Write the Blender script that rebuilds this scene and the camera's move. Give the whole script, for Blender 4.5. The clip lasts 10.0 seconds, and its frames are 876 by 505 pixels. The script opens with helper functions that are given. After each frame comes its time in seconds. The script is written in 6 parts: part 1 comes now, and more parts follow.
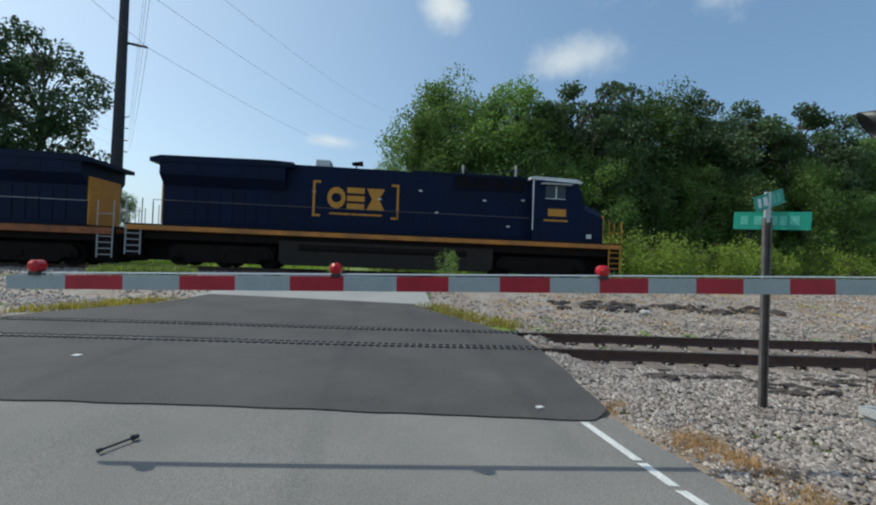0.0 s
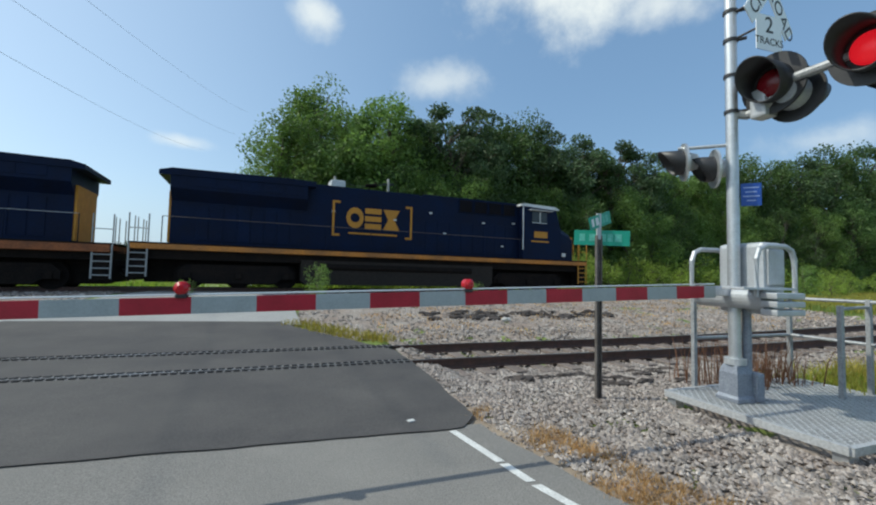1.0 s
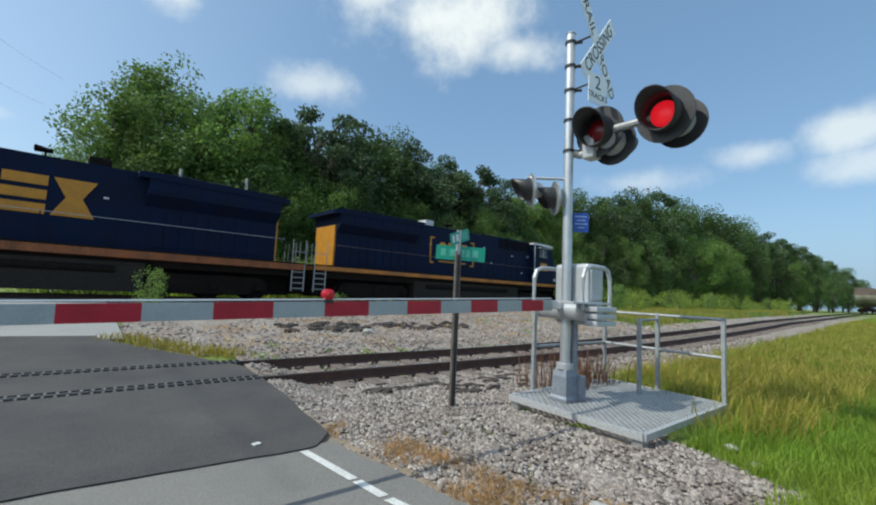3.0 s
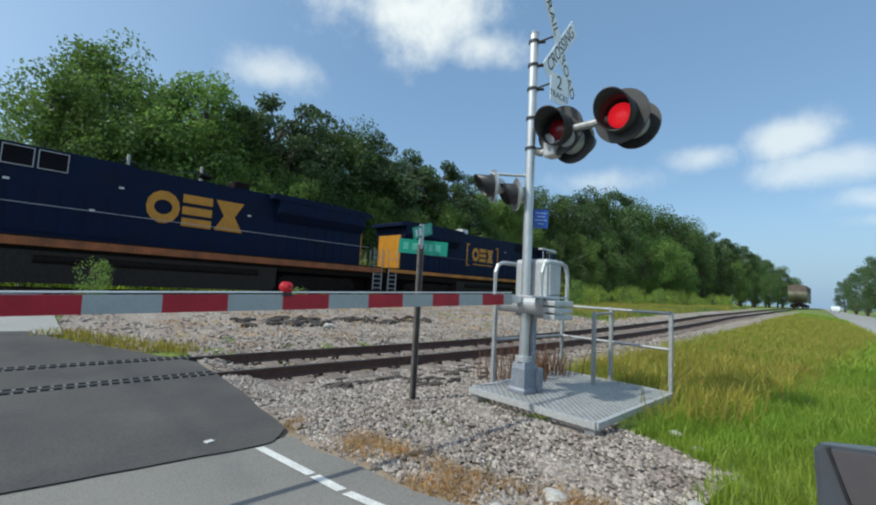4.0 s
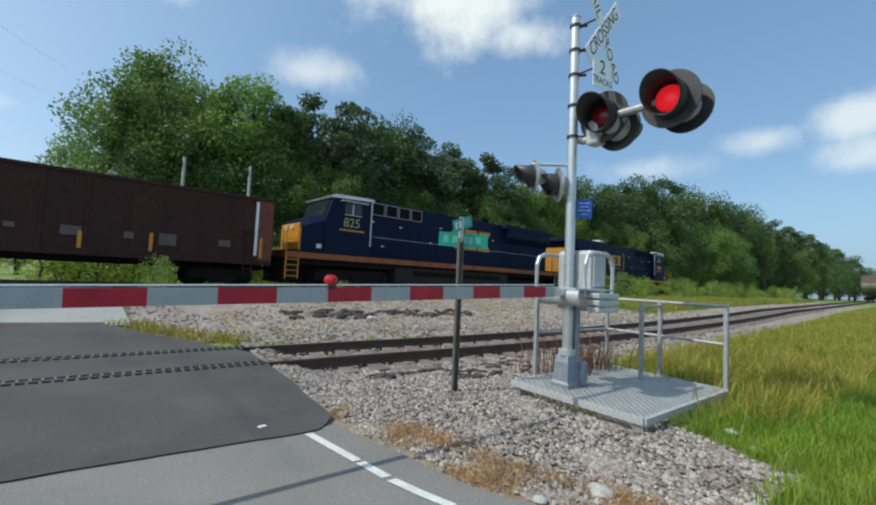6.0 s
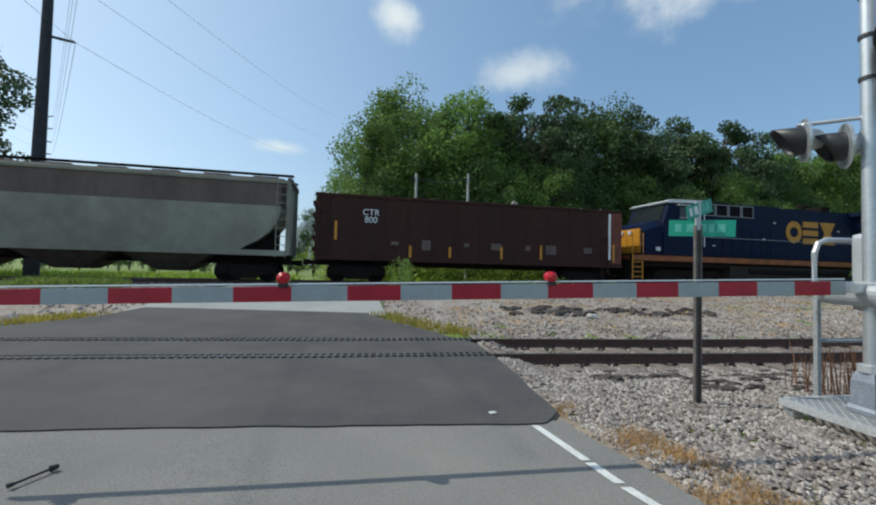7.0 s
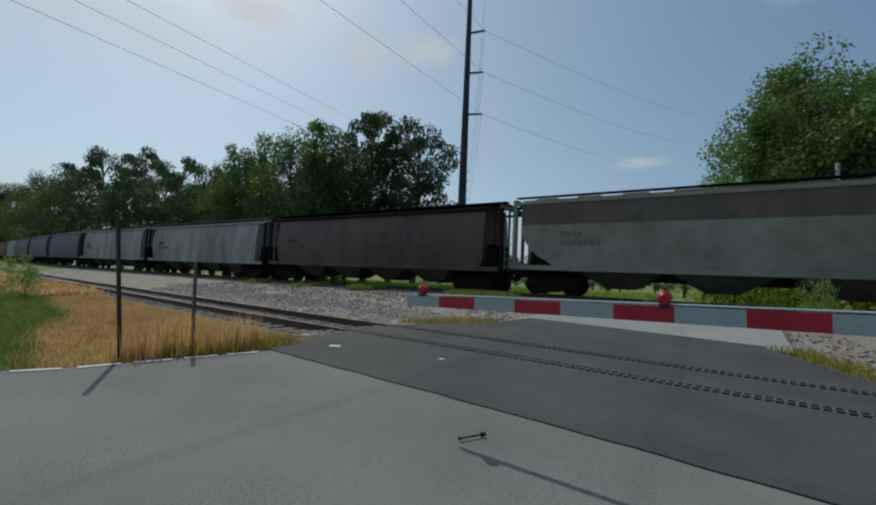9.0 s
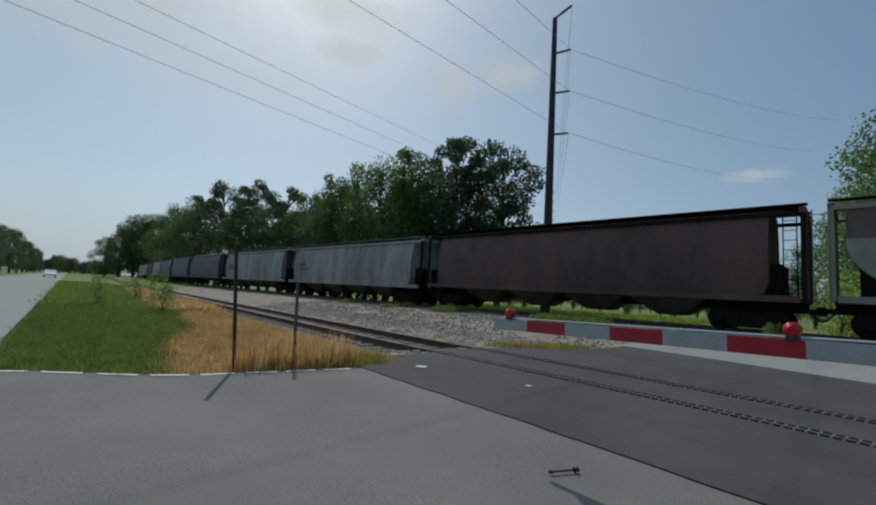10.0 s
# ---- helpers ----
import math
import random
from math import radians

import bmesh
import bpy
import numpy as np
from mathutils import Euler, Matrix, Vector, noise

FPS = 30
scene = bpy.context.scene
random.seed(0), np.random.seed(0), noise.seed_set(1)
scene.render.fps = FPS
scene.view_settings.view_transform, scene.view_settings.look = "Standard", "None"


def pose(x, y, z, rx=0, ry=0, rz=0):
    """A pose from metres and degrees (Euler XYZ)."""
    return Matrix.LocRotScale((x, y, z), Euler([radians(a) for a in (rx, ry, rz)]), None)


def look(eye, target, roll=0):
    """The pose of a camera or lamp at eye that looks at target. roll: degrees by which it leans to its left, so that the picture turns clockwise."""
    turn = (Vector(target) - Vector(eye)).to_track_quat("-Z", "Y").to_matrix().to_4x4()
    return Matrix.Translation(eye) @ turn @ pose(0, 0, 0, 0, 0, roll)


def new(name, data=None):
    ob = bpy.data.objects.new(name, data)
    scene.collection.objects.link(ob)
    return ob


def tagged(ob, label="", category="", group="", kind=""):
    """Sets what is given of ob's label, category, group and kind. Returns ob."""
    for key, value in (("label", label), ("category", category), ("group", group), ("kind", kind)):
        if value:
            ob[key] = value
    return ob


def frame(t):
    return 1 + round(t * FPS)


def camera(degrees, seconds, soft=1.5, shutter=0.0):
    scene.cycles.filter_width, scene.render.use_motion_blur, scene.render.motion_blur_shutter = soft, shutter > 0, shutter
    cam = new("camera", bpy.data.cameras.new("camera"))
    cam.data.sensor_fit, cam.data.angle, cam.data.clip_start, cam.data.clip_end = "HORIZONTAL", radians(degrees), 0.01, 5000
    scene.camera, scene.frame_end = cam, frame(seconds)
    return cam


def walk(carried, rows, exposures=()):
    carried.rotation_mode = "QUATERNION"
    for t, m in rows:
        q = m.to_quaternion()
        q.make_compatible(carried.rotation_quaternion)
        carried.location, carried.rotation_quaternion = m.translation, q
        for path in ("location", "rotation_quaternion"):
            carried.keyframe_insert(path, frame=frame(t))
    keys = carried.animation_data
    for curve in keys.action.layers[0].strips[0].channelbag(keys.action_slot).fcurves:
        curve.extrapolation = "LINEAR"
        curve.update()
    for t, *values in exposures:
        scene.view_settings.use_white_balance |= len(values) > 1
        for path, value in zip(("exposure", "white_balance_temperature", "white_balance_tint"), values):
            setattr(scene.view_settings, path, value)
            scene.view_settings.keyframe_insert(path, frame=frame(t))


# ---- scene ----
# The camera: held by hand beside the road, panning right and back to the left.
cam = camera(91.85, 10.0, soft=2.1)
PATH = [  # seconds, x, y, z, bearing, pitch, roll
    (0.0, -0.049, -0.055, 1.422, -0.34, 0.92, 2.15), (0.5, -0.037, -0.061, 1.442, 7.89, 2.13, 1.66),
    (1.0, -0.021, -0.022, 1.445, 16.6, 3.12, 1.34), (1.5, -0.009, -0.01, 1.447, 23.33, 3.91, 1.23),
    (2.0, -0.005, 0.003, 1.456, 28.28, 4.5, 1.54), (2.5, 0.0, 0.0, 1.45, 31.84, 5.12, 1.84),
    (3.0, 0.01, 0.008, 1.444, 34.59, 5.26, 2.68), (4.5, 0.025, -0.011, 1.431, 41.4, 4.46, 2.84),
    (5.0, 0.035, -0.014, 1.432, 42.66, 4.26, 2.78), (5.2, 0.041, -0.007, 1.425, 42.92, 4.27, 2.68),
    (6.3, 0.01, -0.015, 1.424, 25.6, 3.2, 2.45), (6.5, 0.006, -0.03, 1.42, 18.64, 2.9, 2.16), (7.0, -0.032, -0.044, 1.423, 5.82, 2.17, 1.51),
    (7.5, -0.062, -0.065, 1.425, -6.51, 1.74, 1.42), (8.0, -0.099, -0.085, 1.416, -16.91, 1.56, 1.47),
    (8.5, -0.079, -0.136, 1.431, -28.39, 1.93, 1.69), (9.0, -0.116, -0.121, 1.412, -40.64, 3.05, 2.46),
    (9.5, -0.116, -0.134, 1.414, -49.81, 4.47, 3.18), (10.0, -0.126, -0.151, 1.418, -52.11, 5.44, 3.36)]

EXPOSURE = [(0, -0.1), (1, 0.05), (5, 0.1), (6.5, 0.05), (7.5, -0.12), (8.0, -0.3), (8.5, -0.57), (9.0, -0.78), (10.0, -0.84)]


def eye_pose(x, y, z, bearing, pitch, roll):
    b, p = radians(bearing), radians(pitch)
    way = Vector((math.sin(b) * math.cos(p), math.cos(b) * math.cos(p), math.sin(p)))
    return look((x, y, z), Vector((x, y, z)) + way, roll)


walk(cam, [(t, eye_pose(*r)) for t, *r in PATH], exposures=[(t, e, 6500, 2) for t, e in EXPOSURE])

# World and sun. The sun stands high ahead and to the left of the crossing.
SUN_WAY = Vector((0.88, -0.27, -1.0)).normalized()
world = bpy.data.worlds.new("sky")
scene.world = world
world.use_nodes = True


def build_sky():
    nt = world.node_tree
    nt.nodes.clear()
    N, L = nt.nodes.new, nt.links.new
    out, bg = N("ShaderNodeOutputWorld"), N("ShaderNodeBackground")
    sky = N("ShaderNodeTexSky")
    sky.sky_type, sky.sun_disc = "NISHITA", False
    sky.sun_elevation, sky.sun_rotation = math.asin(-SUN_WAY.z), math.atan2(-SUN_WAY.x, -SUN_WAY.y)
    sky.air_density, sky.dust_density, sky.ozone_density = 1.0, 1.4, 1.6
    co = N("ShaderNodeTexCoord")
    # soft fair-weather clouds: patches by direction, broken up by noise
    wob = N("ShaderNodeTexNoise")
    wob.inputs["Scale"].default_value, wob.inputs["Detail"].default_value = 7.0, 6.0
    wob.inputs["Roughness"].default_value = 0.62
    L(co.outputs["Generated"], wob.inputs["Vector"])
    total = None
    for bearing, up, wide, high, dens in CLOUDS:
        b, e = radians(bearing), radians(up)
        d = Vector((math.sin(b) * math.cos(e), math.cos(b) * math.cos(e), math.sin(e)))
        m = N("ShaderNodeMapping")
        m.vector_type = "TEXTURE"
        m.inputs["Location"].default_value = d
        m.inputs["Rotation"].default_value = (0, 0, -b)
        m.inputs["Scale"].default_value = (math.tan(radians(wide)), math.tan(radians(wide)), math.tan(radians(high)))
        L(co.outputs["Generated"], m.inputs["Vector"])
        ln = N("ShaderNodeVectorMath")
        ln.operation = "LENGTH"
        L(m.outputs["Vector"], ln.inputs[0])
        a = N("ShaderNodeMath")  # 1 - length + (noise - .5) * k
        a.operation = "MULTIPLY_ADD"
        L(wob.outputs["Fac"], a.inputs[0])
        a.inputs[1].default_value, a.inputs[2].default_value = 2.6, -0.35
        s = N("ShaderNodeMath")
        s.operation = "SUBTRACT"
        L(a.outputs[0], s.inputs[0])
        L(ln.outputs["Value"], s.inputs[1])
        r = N("ShaderNodeMapRange")
        r.interpolation_type = "SMOOTHSTEP"
        r.inputs["From Min"].default_value, r.inputs["From Max"].default_value = -0.45, 0.95
        r.inputs["To Max"].default_value = dens
        L(s.outputs[0], r.inputs["Value"])
        if total is None:
            total = r.outputs[0]
        else:
            mx = N("ShaderNodeMath")
            mx.operation = "MAXIMUM"
            L(total, mx.inputs[0])
            L(r.outputs[0], mx.inputs[1])
            total = mx.outputs[0]
    mix = N("ShaderNodeMix")
    mix.data_type = "RGBA"
    L(total, mix.inputs["Factor"])
    mix.inputs["B"].default_value = (6.0, 6.15, 6.3, 1)
    # thin summer veil over the whole sky
    veil = N("ShaderNodeMix")
    veil.data_type = "RGBA"
    veil.inputs["Factor"].default_value = 0.42
    L(sky.outputs["Color"], veil.inputs["A"])
    sep = N("ShaderNodeSeparateXYZ")
    L(co.outputs["Generated"], sep.inputs[0])
    side = N("ShaderNodeMapRange")
    side.interpolation_type = "SMOOTHSTEP"
    side.inputs["From Min"].default_value, side.inputs["From Max"].default_value = -1.0, 0.5
    L(sep.outputs["X"], side.inputs["Value"])
    glow = N("ShaderNodeMix")
    glow.data_type = "RGBA"
    L(side.outputs[0], glow.inputs["Factor"])
    glow.inputs["A"].default_value, glow.inputs["B"].default_value = (4.7, 6.0, 7.7, 1), (1.5, 2.7, 4.65, 1)
    L(glow.outputs["Result"], veil.inputs["B"])
    L(veil.outputs["Result"], mix.inputs["A"])
    # pale haze low over the land
    low = N("ShaderNodeMapRange")
    low.interpolation_type = "SMOOTHSTEP"
    low.inputs["From Min"].default_value, low.inputs["From Max"].default_value = -0.02, 0.2
    low.inputs["To Min"].default_value, low.inputs["To Max"].default_value = 0.8, 0.0
    L(sep.outputs["Z"], low.inputs["Value"])
    haze = N("ShaderNodeMix")
    haze.data_type = "RGBA"
    L(low.outputs[0], haze.inputs["Factor"])
    L(mix.outputs["Result"], haze.inputs["A"])
    # the haze is paler towards the sun
    tone = N("ShaderNodeMix")
    tone.data_type = "RGBA"
    L(side.outputs[0], tone.inputs["Factor"])
    tone.inputs["A"].default_value, tone.inputs["B"].default_value = (4.6, 5.4, 6.3, 1), (1.95, 2.95, 4.3, 1)
    L(tone.outputs["Result"], haze.inputs["B"])
    L(haze.outputs["Result"], bg.inputs["Color"])
    bg.inputs["Strength"].default_value = 0.15
    L(bg.outputs[0], out.inputs[0])


CLOUDS = [(34, 34, 11, 4, 0.95), (24, 36, 5, 2.5, 0.8), (45, 30.7, 5, 2.2, 0.75), (17, 24.9, 6, 2.1, 0.6), (-0.6, 31, 2.6, 2.2, 0.8), (-15.2, 14.6, 3, 0.8, 0.6),
          (79.5, 17.3, 3.8, 2.0, 0.7), (71.8, 16.3, 3.2, 1.3, 0.55), (82.6, 14.1, 5.5, 1.9, 0.6), (86, 10.6, 4, 1.2, 0.55), (87.6, 8.6, 4, 0.8, 0.5), (60, 14.3, 6, 1.7, 0.5),
          (-43.2, 28.4, 3.8, 2.3, 0.75), (-52.2, 27.2, 3.2, 2.8, 0.65), (-66.8, 29.2, 4, 1.4, 0.6), (-67.7, 34, 8, 2.2, 0.55), (-82, 25, 14, 4, 0.3),
          (130, 40, 20, 8, 0.7), (200, 35, 25, 8, 0.7), (260, 30, 20, 8, 0.6)]
build_sky()
sun = new("sun", bpy.data.lights.new("sun", "SUN"))
sun.data.energy, sun.data.angle, sun.data.color = 3.0, radians(0.6), (1.0, 0.95, 0.87)
sun.matrix_world = look((0, 0, 40), Vector((0, 0, 40)) + SUN_WAY)

# ---- materials ----
def mat(name, base, rough=0.8, metal=0.0, other=None, scale=6.0, fine=60.0, mix=0.5, bump=0.0, bump_scale=None, spread=0.0,
        fine_mix=0.25, coat=0.0, emit=None, power=0.0, stretch=None, detail=6.0, spec=0.5):
    """base and other are mixed by a coarse and a fine noise; spread varies the brightness from piece to piece."""
    m = bpy.data.materials.new(name)
    m.use_nodes = True
    nt = m.node_tree
    N, L = nt.nodes.new, nt.links.new
    bs = nt.nodes["Principled BSDF"]
    other = other or tuple(c * 0.72 for c in base)
    co = N("ShaderNodeTexCoord")
    vec = co.outputs["Object"]
    if stretch:
        mp = N("ShaderNodeMapping")
        mp.inputs["Scale"].default_value = stretch
        L(vec, mp.inputs["Vector"])
        vec = mp.outputs["Vector"]

    def noise_at(s, d=6.0):
        n = N("ShaderNodeTexNoise")
        n.inputs["Scale"].default_value, n.inputs["Detail"].default_value = s, d
        n.inputs["Roughness"].default_value = 0.6
        L(vec, n.inputs["Vector"])
        return n

    coarse, grain = noise_at(scale, detail), noise_at(fine, 3.0)
    r = N("ShaderNodeMapRange")
    r.inputs["From Min"].default_value, r.inputs["From Max"].default_value = 0.35, 0.68
    r.inputs["To Max"].default_value = mix * 1.6
    L(coarse.outputs["Fac"], r.inputs["Value"])
    mx = N("ShaderNodeMix")
    mx.data_type = "RGBA"
    L(r.outputs[0], mx.inputs["Factor"])
    mx.inputs["A"].default_value, mx.inputs["B"].default_value = (*base, 1), (*other, 1)
    g = N("ShaderNodeMapRange")
    g.inputs["From Min"].default_value, g.inputs["From Max"].default_value = 0.3, 0.7
    g.inputs["To Min"].default_value, g.inputs["To Max"].default_value = 1 - fine_mix, 1 + fine_mix
    L(grain.outputs["Fac"], g.inputs["Value"])
    hv = N("ShaderNodeHueSaturation")
    L(mx.outputs["Result"], hv.inputs["Color"])
    value = g.outputs[0]
    if spread:
        inf = N("ShaderNodeObjectInfo")
        geo = N("ShaderNodeNewGeometry")
        ad = N("ShaderNodeMath")
        ad.operation = "ADD"
        L(inf.outputs["Random"], ad.inputs[0])
        L(geo.outputs["Random Per Island"], ad.inputs[1])
        sp = N("ShaderNodeMapRange")
        sp.inputs["From Max"].default_value = 2.0
        sp.inputs["To Min"].default_value, sp.inputs["To Max"].default_value = 1 - spread, 1 + spread
        L(ad.outputs[0], sp.inputs["Value"])
        mu = N("ShaderNodeMath")
        mu.operation = "MULTIPLY"
        L(value, mu.inputs[0])
        L(sp.outputs[0], mu.inputs[1])
        value = mu.outputs[0]
    L(value, hv.inputs["Value"])
    L(hv.outputs["Color"], bs.inputs["Base Color"])
    rr = N("ShaderNodeMapRange")
    rr.inputs["To Min"].default_value, rr.inputs["To Max"].default_value = max(0.03, rough - 0.1), min(1, rough + 0.1)
    L(coarse.outputs["Fac"], rr.inputs["Value"])
    L(rr.outputs[0], bs.inputs["Roughness"])
    bs.inputs["Metallic"].default_value = metal
    bs.inputs["Specular IOR Level"].default_value = spec
    bs.inputs["Coat Weight"].default_value = coat
    if bump:
        b = N("ShaderNodeBump")
        b.inputs["Strength"].default_value, b.inputs["Distance"].default_value = bump, 0.02
        src = grain if bump_scale is None else noise_at(bump_scale, 4.0)
        L(src.outputs["Fac"], b.inputs["Height"])
        L(b.outputs["Normal"], bs.inputs["Normal"])
    if emit:
        bs.inputs["Emission Color"].default_value, bs.inputs["Emission Strength"].default_value = (*emit, 1), power
    return m


def leaf_mat(name, base, other, spread=0.35, through_light=0.52):
    m = mat(name, base, 0.55, other=other, scale=0.35, fine=3.0, spread=spread, mix=0.6)
    bs = m.node_tree.nodes["Principled BSDF"]
    tr = m.node_tree.nodes.new("ShaderNodeBsdfTranslucent")
    mixer = m.node_tree.nodes.new("ShaderNodeMixShader")
    hue = [n for n in m.node_tree.nodes if n.type == "HUE_SAT"][0]
    m.node_tree.links.new(hue.outputs["Color"], tr.inputs["Color"])
    mixer.inputs[0].default_value = through_light
    m.node_tree.links.new(bs.outputs[0], mixer.inputs[1])
    m.node_tree.links.new(tr.outputs[0], mixer.inputs[2])
    m.node_tree.links.new(mixer.outputs[0], m.node_tree.nodes["Material Output"].inputs[0])
    return m


NEW_ASPHALT = mat("new_asphalt", (0.07, 0.067, 0.068), 0.85, other=(0.124, 0.117, 0.111), scale=0.55, fine=90, fine_mix=0.3, bump=0.25, spec=0.25)
OLD_ASPHALT = mat("old_asphalt", (0.202, 0.194, 0.182), 0.9, other=(0.285, 0.27, 0.248), scale=0.45, fine=110, fine_mix=0.36, bump=0.45, spec=0.2)
FAR_PAVING = mat("far_paving", (0.3, 0.3, 0.29), 0.9, other=(0.36, 0.355, 0.34), scale=0.8, fine=60)
GRAVEL = mat("gravel", (0.33, 0.295, 0.26), 0.9, other=(0.225, 0.16, 0.12), scale=1.1, fine=16, fine_mix=0.55, bump=0.9, bump_scale=22)
STONE = mat("ballast_stone", (0.45, 0.4, 0.36), 0.85, other=(0.27, 0.22, 0.195), scale=2.2, fine=60, spread=0.8, fine_mix=0.3)
DIRT = mat("dry_earth", (0.33, 0.26, 0.19), 0.95, other=(0.22, 0.17, 0.12), scale=3, fine=50, bump=0.4)
GRASS_GROUND = mat("grass_ground", (0.13, 0.2, 0.035), 0.95, other=(0.22, 0.24, 0.06), scale=0.5, fine=9, fine_mix=0.4, bump=0.6)
GRASS = leaf_mat("grass_blades", (0.2, 0.34, 0.035), (0.34, 0.38, 0.06), 0.35)
DRY_GRASS = leaf_mat("dry_grass", (0.72, 0.46, 0.21), (0.5, 0.32, 0.14), 0.5)
YELLOW_GRASS = leaf_mat("yellow_grass", (0.46, 0.37, 0.075), (0.35, 0.35, 0.06), 0.4)
MOWN = leaf_mat("mown_blades", (0.16, 0.235, 0.055), (0.25, 0.29, 0.07), 0.35)
BRUSH = leaf_mat("bright_brush", (0.34, 0.44, 0.075), (0.22, 0.33, 0.055), 0.4)
POST_STEEL = mat("post_steel", (0.17, 0.155, 0.145), 0.6, 0.3, other=(0.1, 0.085, 0.075), scale=6, fine=40)
LEAF = leaf_mat("leaves", (0.12, 0.2, 0.05), (0.07, 0.125, 0.036), 0.55, 0.4)
LEAF_LIGHT = leaf_mat("bright_leaves", (0.2, 0.31, 0.07), (0.12, 0.21, 0.05), 0.45, 0.46)
LEAF_PINE = leaf_mat("pine_needles", (0.1, 0.165, 0.065), (0.065, 0.11, 0.045), 0.45, 0.34)
BARK = mat("bark", (0.12, 0.095, 0.075), 0.95, scale=4, fine=30, bump=0.6)
RUST = mat("rusty_rail", (0.1, 0.05, 0.038), 0.75, other=(0.05, 0.035, 0.03), scale=8, fine=70)
RAIL_TOP = mat("worn_rail_top", (0.4, 0.38, 0.36), 0.35, 0.9, scale=5)
TIE = mat("weathered_tie", (0.13, 0.1, 0.085), 0.9, other=(0.2, 0.17, 0.15), scale=6, fine=40, spread=0.3)
RUBBER = mat("black_rubber", (0.025, 0.025, 0.027), 0.7, scale=10)
WHITE_PAINT = mat("road_white", (0.75, 0.75, 0.72), 0.7, other=(0.5, 0.5, 0.48), scale=5, fine=60)
GALV = mat("galvanised_steel", (0.62, 0.64, 0.66), 0.42, 0.75, other=(0.5, 0.52, 0.54), scale=7, fine=60, fine_mix=0.1)
ALU_PAINT = mat("aluminium_paint", (0.52, 0.54, 0.56), 0.45, 0.35, other=(0.42, 0.44, 0.46), scale=6, fine=50, fine_mix=0.08)
BASE_GREY = mat("blue_grey_casting", (0.27, 0.3, 0.35), 0.55, 0.3, other=(0.2, 0.22, 0.27), scale=8, fine=60)
CONCRETE = mat("concrete", (0.46, 0.45, 0.43), 0.9, other=(0.36, 0.35, 0.33), scale=4, fine=60)
GRATING = mat("bright_grating", (0.5, 0.51, 0.52), 0.55, 0.25, other=(0.42, 0.42, 0.42), scale=3, fine=40, fine_mix=0.2)
BROWN_WEED = leaf_mat("brown_weed", (0.24, 0.11, 0.06), (0.16, 0.08, 0.045), 0.4)
DULL_GALV = mat("dull_galvanised", (0.4, 0.41, 0.42), 0.6, 0.4, other=(0.3, 0.31, 0.32), scale=8, fine=60)
FADED_BLUE = mat("pale_blue_lettering", (0.35, 0.45, 0.75), 0.5, scale=6)
FADED_GREEN = mat("faded_lettering", (0.12, 0.5, 0.4), 0.5, scale=6)
# the blue in this grey is sky reflection put into the base colour
MIRROR_SHELL = mat("mirror_shell", (0.075, 0.085, 0.105), 0.35, other=(0.06, 0.07, 0.085), scale=5, fine_mix=0.05, spec=0.6)
MIRROR_FACE = mat("mirror_face", (0.085, 0.078, 0.088), 0.6, other=(0.07, 0.064, 0.07), scale=5, fine_mix=0.06)
ARM_WHITE = mat("arm_white", (0.38, 0.42, 0.42), 0.5, other=(0.31, 0.345, 0.345), scale=5, fine=60, fine_mix=0.08)
ARM_RED = mat("arm_red", (0.44, 0.012, 0.032), 0.5, other=(0.3, 0.01, 0.02), scale=5, fine=60, fine_mix=0.08)
RED_LENS = mat("red_lens", (0.55, 0.01, 0.02), 0.25, scale=20, fine_mix=0.05)
RED_LIT = mat("lit_red_lens", (0.7, 0.02, 0.02), 0.3, scale=20, fine_mix=0.05, emit=(1.0, 0.012, 0.03), power=0.5)
RED_DARK = mat("dark_red_lens", (0.2, 0.005, 0.012), 0.25, scale=20, fine_mix=0.05)
BLACK_PAINT = mat("black_paint", (0.022, 0.022, 0.025), 0.45, other=(0.035, 0.035, 0.038), scale=6)
SIGN_WHITE = mat("sign_white", (0.74, 0.78, 0.8), 0.5, scale=4, fine_mix=0.05, mix=0.2)
SIGN_SHEET = mat("sign_sheeting", (0.86, 0.89, 0.92), 0.45, other=(0.8, 0.83, 0.86), scale=4, fine_mix=0.04, mix=0.2)
SPACER = mat("worn_spacer", (0.23, 0.225, 0.22), 0.8, other=(0.16, 0.16, 0.16), scale=6, fine=60)
SIGN_BLACK = mat("sign_black", (0.02, 0.02, 0.022), 0.6, scale=4)
SIGN_GREEN = mat("sign_green", (0.01, 0.3, 0.2), 0.4, other=(0.014, 0.3, 0.21), scale=4, fine_mix=0.05)
SIGN_BLUE = mat("sign_blue", (0.02, 0.09, 0.42), 0.4, scale=4, fine_mix=0.05)
BLUE_LOCO = mat("loco_blue", (0.0045, 0.0125, 0.043), 0.5, other=(0.008, 0.011, 0.025), scale=0.9, fine=12, fine_mix=0.15, spec=0.1)
YELLOW_LOCO = mat("loco_yellow", (0.54, 0.235, 0.015), 0.5, other=(0.4, 0.18, 0.02), scale=2.5, fine=20, fine_mix=0.15)
